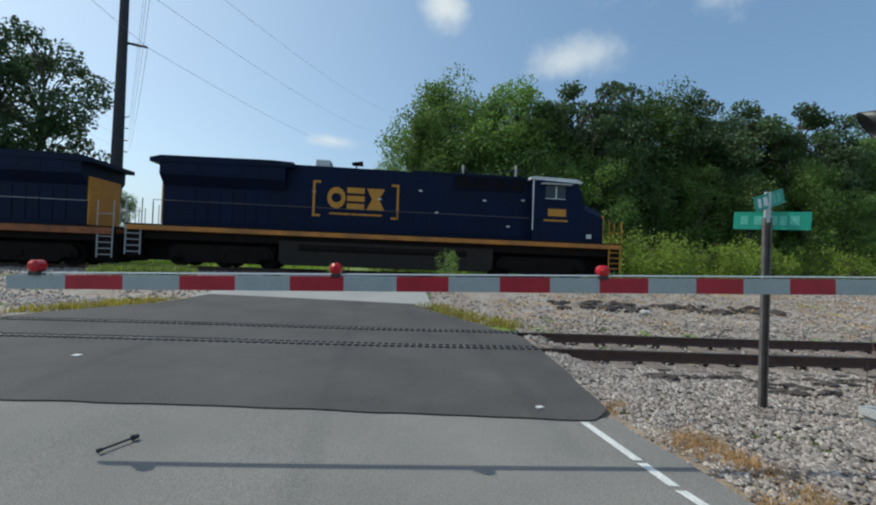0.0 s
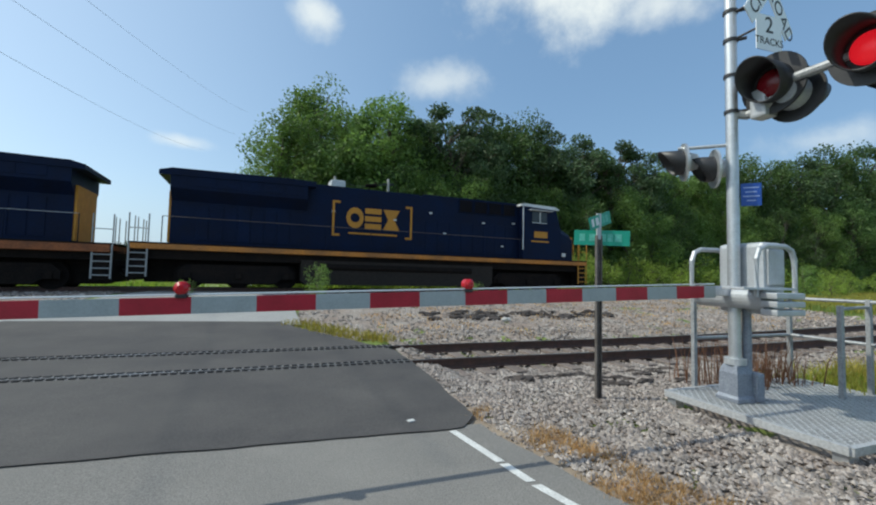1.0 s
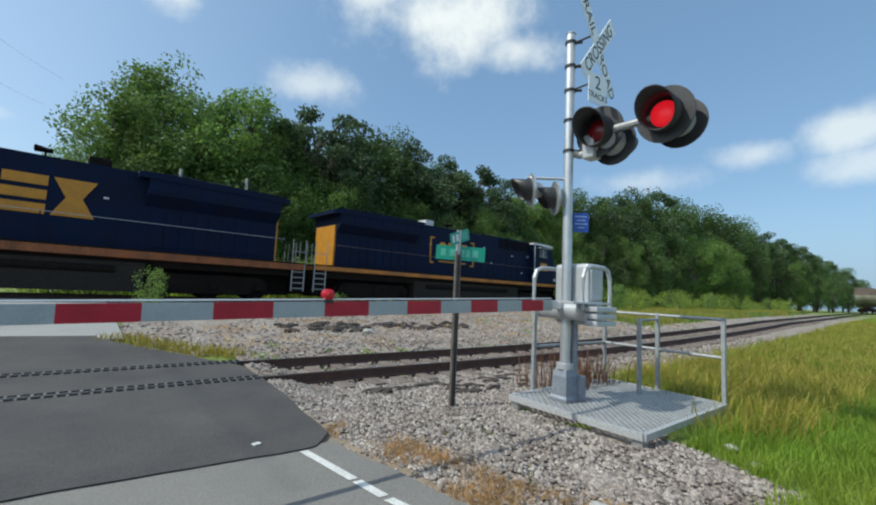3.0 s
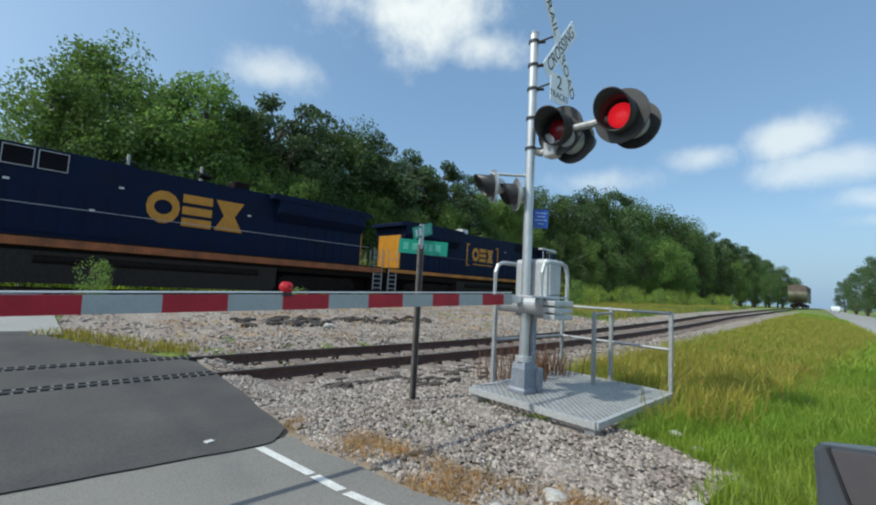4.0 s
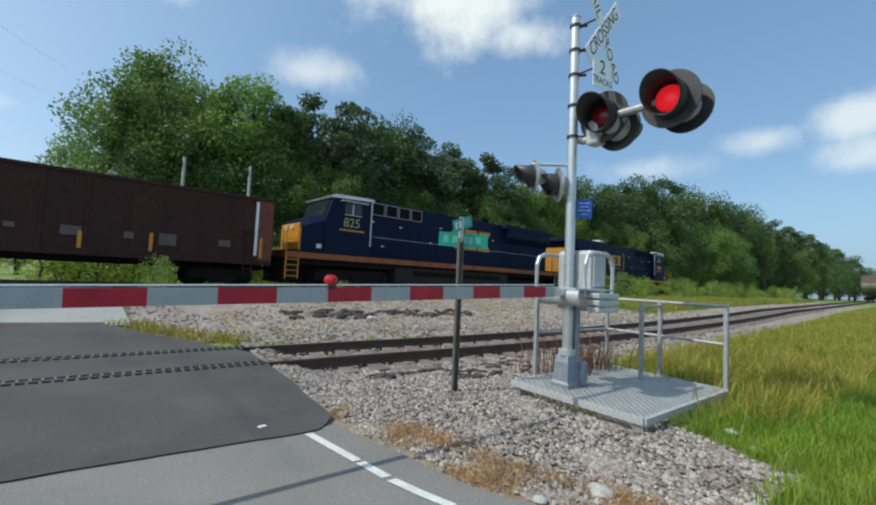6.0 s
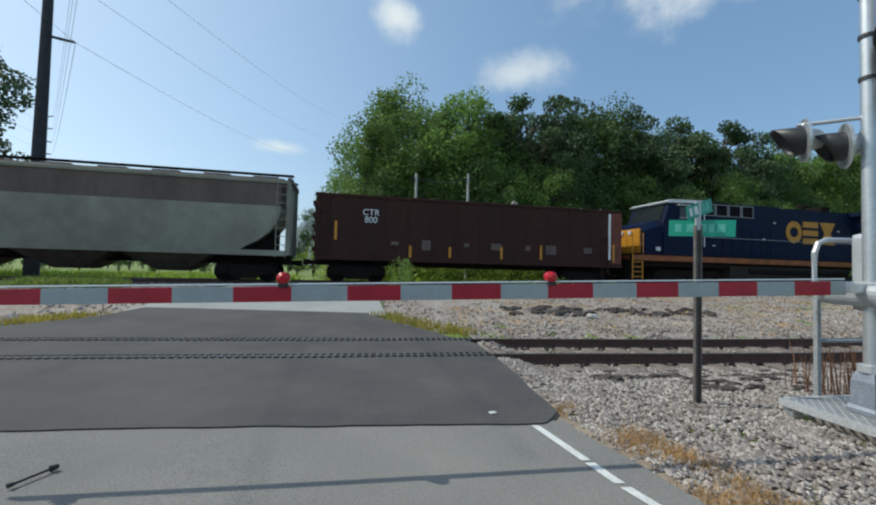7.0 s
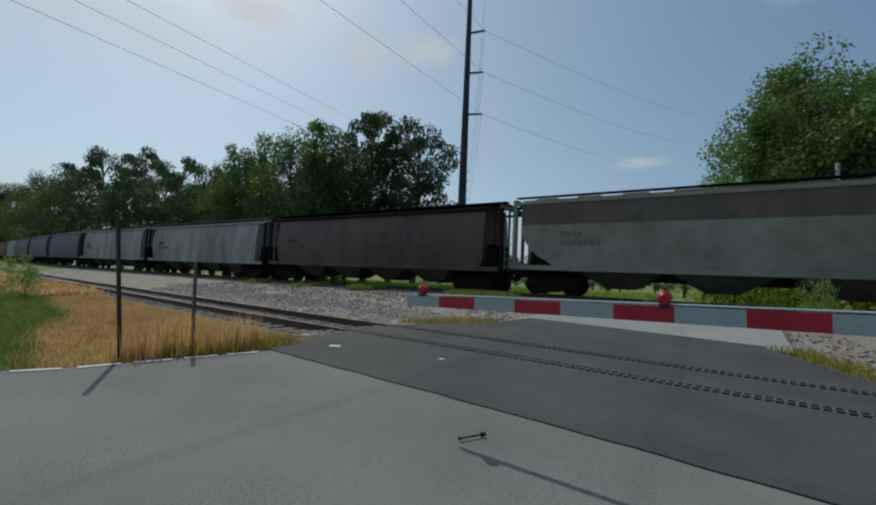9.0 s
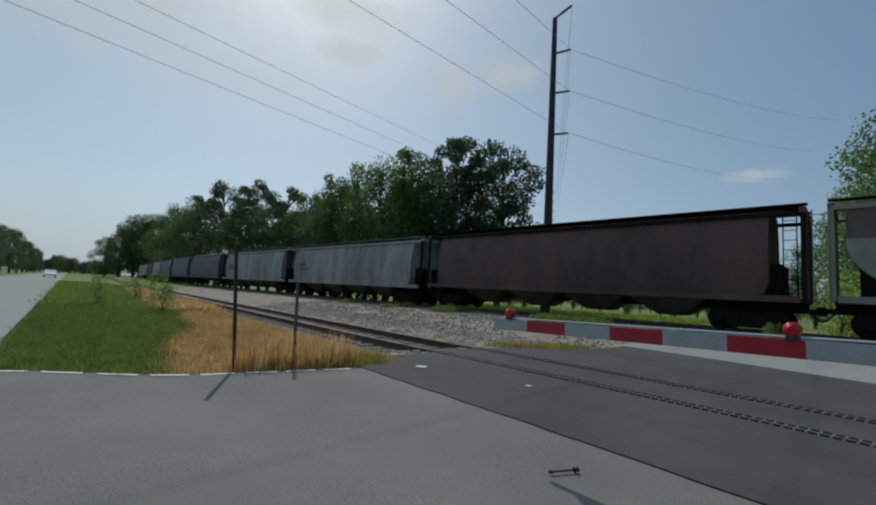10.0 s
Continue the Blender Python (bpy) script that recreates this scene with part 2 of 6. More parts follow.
ORANGE_SILL = mat("sill_yellow", (0.55, 0.2, 0.025), 0.55, other=(0.22, 0.1, 0.035), scale=1.1, fine=14)
RUSTY_SILL = mat("sill_rusty_orange", (0.33, 0.1, 0.028), 0.7, other=(0.1, 0.042, 0.022), scale=1.3, fine=14)
PALE_NUMBER = mat("faded_number", (0.4, 0.36, 0.19), 0.6, other=(0.28, 0.24, 0.12), scale=4, fine=30)
CHUTE = mat("chute_grime", (0.085, 0.07, 0.055), 0.85, other=(0.04, 0.033, 0.028), scale=1.5, fine=10, spec=0.2)
TANK = mat("fuel_tank_grime", (0.032, 0.026, 0.022), 0.8, other=(0.03, 0.026, 0.023), scale=1.2, fine=12, spec=0.2)
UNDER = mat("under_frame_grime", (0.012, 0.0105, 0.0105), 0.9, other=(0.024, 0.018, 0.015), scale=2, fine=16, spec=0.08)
CAB_ROOF = mat("cab_roof_white", (0.62, 0.64, 0.66), 0.5, other=(0.5, 0.5, 0.5), scale=3)
GLASS_DARK = mat("dark_glass", (0.02, 0.025, 0.03), 0.08, scale=3)
GONDOLA = mat("gondola_brown", (0.05, 0.019, 0.015), 0.75, other=(0.032, 0.016, 0.014), scale=0.8, fine=10, stretch=(1, 1, 0.35), spec=0.25)
GONDOLA_RED = mat("gondola_red_end", (0.16, 0.04, 0.025), 0.7, other=(0.09, 0.03, 0.02), scale=2, fine=10)
HOPPER_GREY = mat("hopper_grey", (0.275, 0.282, 0.222), 0.65, other=(0.175, 0.168, 0.135), scale=0.7, fine=5, fine_mix=0.08, mix=0.7, stretch=(0.5, 1, 0.5))
HOPPER_TOP = mat("hopper_soot_band", (0.135, 0.105, 0.092), 0.75, other=(0.08, 0.06, 0.055), scale=0.8, fine=5, fine_mix=0.1, stretch=(1, 1, 0.4))
HOPPER_BROWN = mat("hopper_brown", (0.12, 0.06, 0.048), 0.55, other=(0.05, 0.032, 0.03), scale=0.5, fine=5, fine_mix=0.1, mix=0.7, stretch=(1, 1, 0.5))
HOPPER_WHITE = mat("hopper_pale", (0.35, 0.37, 0.35), 0.6, other=(0.17, 0.15, 0.14), scale=0.6, fine=5, fine_mix=0.1, mix=0.6, stretch=(1, 1, 0.3))
HOPPER_BLUE = mat("hopper_blue_grey", (0.07, 0.08, 0.12), 0.6, other=(0.05, 0.055, 0.08), scale=0.6, fine=8)
POLE_STEEL = mat("weathering_steel", (0.036, 0.034, 0.044), 0.75, other=(0.026, 0.024, 0.031), scale=2, fine=20)
DEBRIS = mat("rotten_wood", (0.055, 0.045, 0.04), 0.95, other=(0.11, 0.09, 0.08), scale=7, fine=40)
STAIN = mat("oil_stain", (0.12, 0.12, 0.122), 0.7, other=(0.17, 0.17, 0.17), scale=3, fine=60)
WIRE = mat("wire", (0.16, 0.165, 0.175), 0.5, 0.6)
CAR_PAINT = mat("car_paint", (0.012, 0.013, 0.017), 0.3, other=(0.018, 0.018, 0.022), scale=3, coat=0.6, fine_mix=0.04)
# distance haze painted as a greyer leaf colour
HAZE_WOOD = leaf_mat("far_leaves", (0.06, 0.085, 0.04), (0.045, 0.065, 0.03))


# ---- helpers ----
def link_mesh(name, bm, material, parent=None, label="", smooth=False):
    me = bpy.data.meshes.new(name)
    bm.to_mesh(me)
    bm.free()
    for m in material if isinstance(material, (list, tuple)) else [material]:
        me.materials.append(m)
    if smooth:
        for p in me.polygons:
            p.use_smooth = True
    ob = new(name, me)
    if parent:
        ob.parent = parent
    return tagged(ob, label)


def part(name, bm, material, parent, label="", smooth=False):
    return link_mesh(name, bm, material, parent, label, smooth)


def again(ob, m, parent=None):
    """Another object on the same mesh, under the same or another parent."""
    o = new(ob.name.split(".")[0], ob.data)
    o.parent = parent or ob.parent
    o.matrix_local = m
    for key in ("label",):
        if key in ob:
            o[key] = ob[key]
    return o


def empty(name, m=None):
    ob = new(name)
    ob.empty_display_size = 0.2
    if m is not None:
        ob.matrix_world = m
    return ob


def add_box(bm, x0, x1, y0, y1, z0, z1, m=None, mi=0, bevel=0.0):
    vs = [bm.verts.new((x, y, z)) for z in (z0, z1) for y in (y0, y1) for x in (x0, x1)]
    fs = [bm.faces.new([vs[i] for i in q]) for q in ((0, 2, 3, 1), (4, 5, 7, 6), (0, 1, 5, 4), (2, 6, 7, 3), (0, 4, 6, 2), (1, 3, 7, 5))]
    for f in fs:
        f.material_index = mi
    if bevel:
        es = list({e for f in fs for e in f.edges})
        r = bmesh.ops.bevel(bm, geom=es, offset=bevel, segments=2, affect="EDGES", profile=0.6)
        vs = list({v for f in r["faces"] for v in f.verts} | {v for v in vs if v.is_valid})
    if m is not None:
        bmesh.ops.transform(bm, matrix=m, verts=vs)
    return vs


def box(x0, x1, y0, y1, z0, z1, bevel=0.0):
    bm = bmesh.new()
    add_box(bm, x0, x1, y0, y1, z0, z1, bevel=bevel)
    return bm


def add_tube(bm, a, b, r0, r1=None, n=12, cap=True, mi=0):
    a, b = Vector(a), Vector(b)
    r1 = r0 if r1 is None else r1
    q = (b - a).to_track_quat("Z", "Y").to_matrix()
    rings = []
    for p, r in ((a, r0), (b, r1)):
        rings.append([bm.verts.new(p + q @ Vector((r * math.cos(t), r * math.sin(t), 0))) for t in (2 * math.pi * i / n for i in range(n))])
    fs = [bm.faces.new((rings[0][i], rings[0][(i + 1) % n], rings[1][(i + 1) % n], rings[1][i])) for i in range(n)]
    if cap:
        fs += [bm.faces.new(rings[0][::-1]), bm.faces.new(rings[1])]
    for f in fs:
        f.material_index = mi
    return fs


def tube(a, b, r0, r1=None, n=12):
    bm = bmesh.new()
    add_tube(bm, a, b, r0, r1, n)
    return bm


def path_tube(points, r, n=8):
    bm = bmesh.new()
    rings = []
    pts = [Vector(p) for p in points]
    for i, p in enumerate(pts):
        d = (pts[min(i + 1, len(pts) - 1)] - pts[max(i - 1, 0)]).normalized()
        q = d.to_track_quat("Z", "Y").to_matrix()
        rings.append([bm.verts.new(p + q @ Vector((r * math.cos(t), r * math.sin(t), 0))) for t in (2 * math.pi * k / n for k in range(n))])
    for a, b in zip(rings, rings[1:]):
        for k in range(n):
            bm.faces.new((a[k], a[(k + 1) % n], b[(k + 1) % n], b[k]))
    bm.faces.new(rings[0][::-1])
    bm.faces.new(rings[-1])
    bmesh.ops.recalc_face_normals(bm, faces=bm.faces)
    return bm


def loft(sections, cap=True):
    """Skin through rings of equal count."""
    bm = bmesh.new()
    rings = [[bm.verts.new(p) for p in s] for s in sections]
    n = len(rings[0])
    for a, b in zip(rings, rings[1:]):
        for k in range(n):
            bm.faces.new((a[k], a[(k + 1) % n], b[(k + 1) % n], b[k]))
    if cap:
        bm.faces.new(rings[0][::-1])
        bm.faces.new(rings[-1])
    bmesh.ops.recalc_face_normals(bm, faces=bm.faces)
    return bm


def prism(profile, y0, y1):
    """A side profile of (x, z) extruded from y0 to y1."""
    return loft([[(x, y0, z) for x, z in profile], [(x, y1, z) for x, z in profile]])


def words(text, size, material, parent, m, depth=0.004, name="lettering", align="CENTER"):
    cu = bpy.data.curves.new(name, "FONT")
    cu.body, cu.size, cu.extrude, cu.align_x, cu.align_y = text, size, depth, align, "CENTER"
    tmp = bpy.data.objects.new("tmp", cu)
    scene.collection.objects.link(tmp)
    bpy.context.view_layer.update()
    me = bpy.data.meshes.new_from_object(tmp.evaluated_get(bpy.context.evaluated_depsgraph_get()))
    bpy.data.objects.remove(tmp)
    me.materials.clear()
    me.materials.append(material)
    ob = new(name, me)
    ob.parent = parent
    ob.matrix_local = m
    return ob

# ---- the lie of the land ----
def smooth(a, b, v):
    t = min(1.0, max(0.0, (v - a) / (b - a)))
    return t * t * (3 - 2 * t)


def ramp(v, w):
    """Zero below nought, v above it, rounded over a width w."""
    return v if v > 20 * w else w * math.log1p(math.exp(v / w))


def near_y(x):
    """Centre line of the near track: slanting over the road, bending on either side of it."""
    right = 0.12 * (x - 12 + 8 * math.exp(-(x - 4) / 8.0)) if x > 4 else 0.0
    return 7.85 + right - 0.085 * ramp(2.5 - x, 0.6) + 0.055 * ramp(-10 - x, 2.0)


def near_z(x):
    """Level over the road, rising slowly to the right and falling a little to the left."""
    if x < 0:
        return max(-0.22, 0.03 * smooth(0, -6, x) - 0.0042 * ramp(-11 - x, 2.0))
    return 0.00042 * x * x if x < 34 else min(1.1, 0.4855 + 0.0105 * (x - 34))


def far_y(x):
    """Centre line of the main track, which draws in towards the near one to the left."""
    y = 21.2 + 0.12 * x
    return y if x > -60 else 14.0 + 0.12 * 25 * (math.exp((x + 60) / 25.0) - 1)


def far_z(x):
    return 0.70 - 0.2 * smooth(-5, -30, x)


def land(x, y):
    """Height of the ground."""
    ny, fy = near_y(x), far_y(x)
    on_road = smooth(-9.4, -8.6, x) * smooth(2.5, 1.9, x)
    zn, zf = near_z(x) - 0.02 - 0.15 * (1 - on_road) * smooth(2.4, 1.5, abs(y - ny)), far_z(x) - 0.16
    if y < ny:
        return zn * (smooth(ny - 9, ny - 1.6, y) if abs(x) > 9 else 1.0)
    if y < fy - 2.0:
        return zn + (zf - zn) * smooth(ny + 1.2, fy - 2.0, y)
    if y < fy + 2.0:
        return zf
    return zf - 0.5 * smooth(fy + 2.0, fy + 5, y)


def sheet(name, xs, ys, material, lift=0.0, rough=0.0, keep=None):
    bm = bmesh.new()
    grid = [[bm.verts.new((x, y, land(x, y) + lift + (rough * noise.noise((x * 1.7, y * 1.7, 3.1)) if rough else 0))) for x in xs] for y in ys]
    for j in range(len(ys) - 1):
        for i in range(len(xs) - 1):
            if keep is None or keep((xs[i] + xs[i + 1]) / 2, (ys[j] + ys[j + 1]) / 2):
                bm.faces.new((grid[j][i], grid[j][i + 1], grid[j + 1][i + 1], grid[j + 1][i]))
    return link_mesh(name, bm, material, smooth=True)


def steps(*spans):
    out = []
    for a, b, d in spans:
        n = max(1, round((b - a) / d))
        out += [a + (b - a) * i / n for i in range(n)]
    return out + [spans[-1][1]]


ground = sheet("ground", steps((-1500, -300, 150), (-300, -60, 12), (-60, -10, 2), (-10, 12, 0.5), (12, 60, 2), (60, 300, 12), (300, 1500, 150)),
               steps((-600, -40, 80), (-40, -4, 3), (-4, 26, 0.5), (26, 60, 3), (60, 300, 40), (300, 1500, 200)), GRASS_GROUND, -0.05, 0.03)
tagged(ground, "rough grassy ground reaching to the horizon", "ground", kind="structure")


def strip(name, edge0, edge1, ys, material, lift, n=24, label="", cat="road"):
    """A sheet between two edges x = edge(y)."""
    bm = bmesh.new()
    rows = []
    for y in ys:
        a, b = edge0(y), edge1(y)
        rows.append([bm.verts.new((a + (b - a) * i / n, y, land(a + (b - a) * i / n, y) + lift)) for i in range(n + 1)])
    for r, s in zip(rows, rows[1:]):
        for i in range(n):
            bm.faces.new((r[i], r[i + 1], s[i + 1], s[i]))
    ob = link_mesh(name, bm, material, smooth=True)
    return tagged(ob, label, cat, kind="structure")


def lerp_edge(pts):
    def at(y):
        for (y0, x0), (y1, x1) in zip(pts, pts[1:]):
            if y <= y1:
                return x0 + (x1 - x0) * (y - y0) / (y1 - y0)
        return pts[-1][1]
    return at

# ---- road ----
LEFT_EDGE = lerp_edge([(-30, -12), (-1.1, -8.45), (-0.46, -8.05), (0.24, -7.61), (0.66, -7.4), (1.05, -7.29), (3.05, -7.02), (3.6, -6.95)])
WHITE_EDGE = lerp_edge([(-1.0, 4.6), (-0.2, 3.2), (1.2, 2.1), (2.6, 1.57), (3.85, 1.3)])
APRON_L = lerp_edge([(3.6, -7.1), (5.2, -7.9), (7.3, -8.4), (8.7, -8.2), (10.6, -6.9), (12, -6.6)])
APRON_R = lerp_edge([(3.8, 1.42), (4.2, 1.66), (5.9, 1.68), (8.0, 1.6), (9.4, 0.9), (11.8, -0.67), (12, -0.7)])


def shoulder(y):
    return WHITE_EDGE(y) + 0.35 + 0.12 * noise.noise((0, y * 0.9, 0))


def front_edge(x):
    return 3.85 - 0.12 * smooth(-1, -7, x) * 2 + 0.03 * noise.noise((x * 2.2, 0, 5))


strip("road", LEFT_EDGE, shoulder, steps((-1.5, 3.95, 0.25)), OLD_ASPHALT, 0.012, 30,
      "worn light grey asphalt road with fine cracks", "road")


def build_apron():
    bm = bmesh.new()
    rows, n = [], 40
    for k, y in enumerate(steps((3.6, 12.0, 0.2))):
        a, b = APRON_L(y), APRON_R(y)
        row = []
        for i in range(n + 1):
            x = a + (b - a) * i / n
            yy = front_edge(x) if k == 0 else max(y, front_edge(x) + 0.02 * k)
            row.append(bm.verts.new((x + 0.04 * noise.noise((i, y * 1.5, 2)) * (i in (0, n)), yy, land(x, yy) + 0.026)))
        rows.append(row)
    for r, s in zip(rows, rows[1:]):
        for i in range(n):
            bm.faces.new((r[i], r[i + 1], s[i + 1], s[i]))
    ob = link_mesh("crossing_apron", bm, NEW_ASPHALT, smooth=True)
    tagged(ob, "fresh dark grey asphalt laid over the level crossing", "asphalt", kind="structure")


build_apron()
strip("far_road", lerp_edge([(11.6, -6.9), (19, -6.2), (60, -7)]), lerp_edge([(11.6, -0.2), (19, -1.0), (60, -1.2)]),
      steps((11.6, 24, 0.6), (24, 60, 4)), FAR_PAVING, 0.018, 10, "pale worn paving climbing to the main track", "road")


def highway_y(x):
    """Centre of the road beside the railway, on which the camera's car waits."""
    return -4.6 + (0.05 * x if x < 0 else 0.0 if x < 8 else 0.155 * (x - 8))


def build_highway():
    bm = bmesh.new()
    rows = []
    for x in steps((-500, -40, 20), (-40, 60, 2), (60, 500, 20)):
        c = highway_y(x)
        rows.append([bm.verts.new((x, c + o, land(x, c + o) + 0.008 + (0.02 if abs(x) > 12 else 0))) for o in (-3.6, -1.8, 0, 1.8, 3.6)])
    for r, q in zip(rows, rows[1:]):
        for i in range(4):
            bm.faces.new((r[i], q[i], q[i + 1], r[i + 1]))
    bmesh.ops.recalc_face_normals(bm, faces=bm.faces)
    tagged(link_mesh("highway", bm, FAR_PAVING), "pale grey road running beside the railway", "road", kind="structure")


build_highway()


def build_edge_lines():
    bm = bmesh.new()
    for y0, y1 in ((3.82, 3.1), (3.06, 2.75), (2.7, 2.2), (2.12, 1.4), (1.3, -0.9)):
        ys = steps((min(y0, y1), max(y0, y1), 0.2))
        rows = [[bm.verts.new((WHITE_EDGE(y) + d, y, land(0, y) + 0.018)) for d in (-0.038, 0.038)] for y in ys]
        for r, s in zip(rows, rows[1:]):
            bm.faces.new((r[0], r[1], s[1], s[0]))
    tagged(link_mesh("edge_line", bm, WHITE_PAINT), "worn white painted edge line on the road", "road marking", kind="structure")
    bm = bmesh.new()
    for k in range(9):
        y0 = -1.9 + k * 0.6
        rows = [[bm.verts.new((LEFT_EDGE(y) + d, y, land(LEFT_EDGE(y), y) + 0.022)) for d in (0.03, 0.13)] for y in (y0, y0 + 0.46)]
        bm.faces.new((rows[0][0], rows[0][1], rows[1][1], rows[1][0]))
    tagged(link_mesh("edge_line", bm, WHITE_PAINT), "broken white edge line along the grass", "road marking", kind="structure")


build_edge_lines()


# ---- tracks ----
def rail_mesh(name, cy, cz, off, xs, parent, head=0.0):
    prof = [(-0.07, -0.17), (0.07, -0.17), (0.07, -0.155), (0.012, -0.13), (0.012, -0.045), (0.036, -0.035), (0.036, 0), (-0.036, 0),
            (-0.036, -0.035), (-0.012, -0.045), (-0.012, -0.13), (-0.07, -0.155)]
    secs = []
    for x in xs:
        s = (cy(x + 0.1) - cy(x - 0.1)) / 0.2
        n = math.hypot(1, s)
        secs.append([(x - s / n * (off + a), cy(x) + (off + a) / n, cz(x) + head + b) for a, b in prof])
    bm = loft(secs)
    bm.normal_update()
    for f in bm.faces:
        f.material_index = 1 if f.normal.z > 0.9 and f.calc_center_median().z > cz(f.calc_center_median().x) + head - 0.01 else 0
    return part(name, bm, [RUST, RAIL_TOP], parent)


def build_track(name, cy, cz, x0, x1, label, xs, ties, head):
    root = tagged(empty(name), label, "railway track", kind="structure")
    for off in (-0.7525, 0.7525):
        rail_mesh("rail", cy, cz, off, xs, root, head)
    bm = box(-0.115, 0.115, -1.3, 1.3, -0.33, -0.168, 0.012)
    first = None
    k = 0
    for x in ties:
        s = math.atan((cy(x + 0.1) - cy(x - 0.1)) / 0.2)
        m = pose(x, cy(x) + 0.03 * math.sin(k * 1.7), cz(x) + head + 0.008 * math.sin(k * 2.3), 0, 0, math.degrees(s) + 1.2 * math.sin(k * 3.1))
        k += 1
        if first is None:
            first = part("tie", bm, TIE, root)
            first.matrix_local = m
        else:
            again(first, m)
    return root


def tie_spots(a, b, gap0=None, gap1=None, d=0.55):
    x, out = a, []
    while x < b:
        if gap0 is None or not gap0 < x < gap1:
            out.append(x)
        x += d
    return out


build_track("near_track", near_y, near_z, -240, 240, "rusty single railway track crossing the road",
            steps((-240, -40, 10), (-40, 60, 1.5), (60, 240, 10)), tie_spots(-40, 45, -8.6, 1.5), 0.015)
build_track("main_track", far_y, far_z, -300, 300, "main railway track on a raised ballast bed",
            steps((-300, -60, 10), (-60, 40, 4), (40, 300, 10)), tie_spots(-40, 35, -6.8, -0.6), 0.0)


def build_flangeways():
    """Dark rubber flangeway strips beside both rails through the asphalt."""
    root = tagged(empty("flangeway"), "black rubber flangeway strips beside the rails in the asphalt", "rubber strip", kind="structure")
    for off in (-0.7525, 0.7525):
        for o, w in ((-0.085, 0.065), (0.085, 0.065)):
            bm = bmesh.new()
            for k in range(90):
                a, b = -8.35 + k * 0.111, -8.35 + k * 0.111 + 0.07
                y, z = near_y((a + b) / 2) + off + o, near_z((a + b) / 2)
                add_box(bm, a, b, y - w / 2, y + w / 2, z - 0.03, z + 0.024)
            part("rubber_strip", bm, RUBBER, root)
            bm = bmesh.new()
            for k in range(89):
                a, b = -8.35 + k * 0.111 + 0.075, -8.35 + (k + 1) * 0.111 - 0.005
                y, z = near_y((a + b) / 2) + off + o, near_z((a + b) / 2)
                add_box(bm, a, b, y - w / 2, y + w / 2, z - 0.03, z + 0.012)
            part("spacer_block", bm, SPACER, root, "worn grey spacer blocks")


build_flangeways()

# ---- train ----
SPEED = 7.0
# seconds, metres gained or lost on the steady speed: the train drags a little, then picks up
GAIN = [(0, 0.0), (1, -0.15), (2, -0.38), (3, -0.55), (4.5, -0.5), (5, -0.36), (6.5, -0.28), (7, -0.08), (7.5, 0.05), (8, 0.2), (8.5, 0.38), (9, 0.6), (9.5, 1.0), (10, 1.4)]


def travelled(t):
    for (t0, g0), (t1, g1) in zip(GAIN, GAIN[1:]):
        if t <= t1 + 1e-6:
            return SPEED * t + g0 + (g1 - g0) * (t - t0) / (t1 - t0)
    return SPEED * t + GAIN[-1][1]
CONSIST = []  # (thing, x of its middle at the start, wheelsets)


def train_pose(x):
    x = max(-290.0, min(290.0, x))
    s = math.degrees(math.atan(far_y(x + 0.5) - far_y(x - 0.5)))
    return pose(x, far_y(x), far_z(x), 0, 0, s)


def wheelset(parent, x, r, sets):
    bm = bmesh.new()
    for y in (-0.75, 0.75):
        s = 1 if y > 0 else -1
        add_tube(bm, (0, y - 0.065 * s, 0), (0, y + 0.065 * s, 0), r, r * 0.985, 28)
        add_tube(bm, (0, y - 0.09 * s, 0), (0, y - 0.065 * s, 0), r + 0.025, r + 0.025, 28)
        add_tube(bm, (0, y + 0.066 * s, 0), (0, y + 0.12 * s, 0), 0.13, 0.1, 12)
    add_tube(bm, (0, -0.95, 0), (0, 0.95, 0), 0.075, None, 10)
    ob = part("wheelset", bm, UNDER, parent)
    ob.location = (x, 0, r)
    sets.append((ob, x, r))


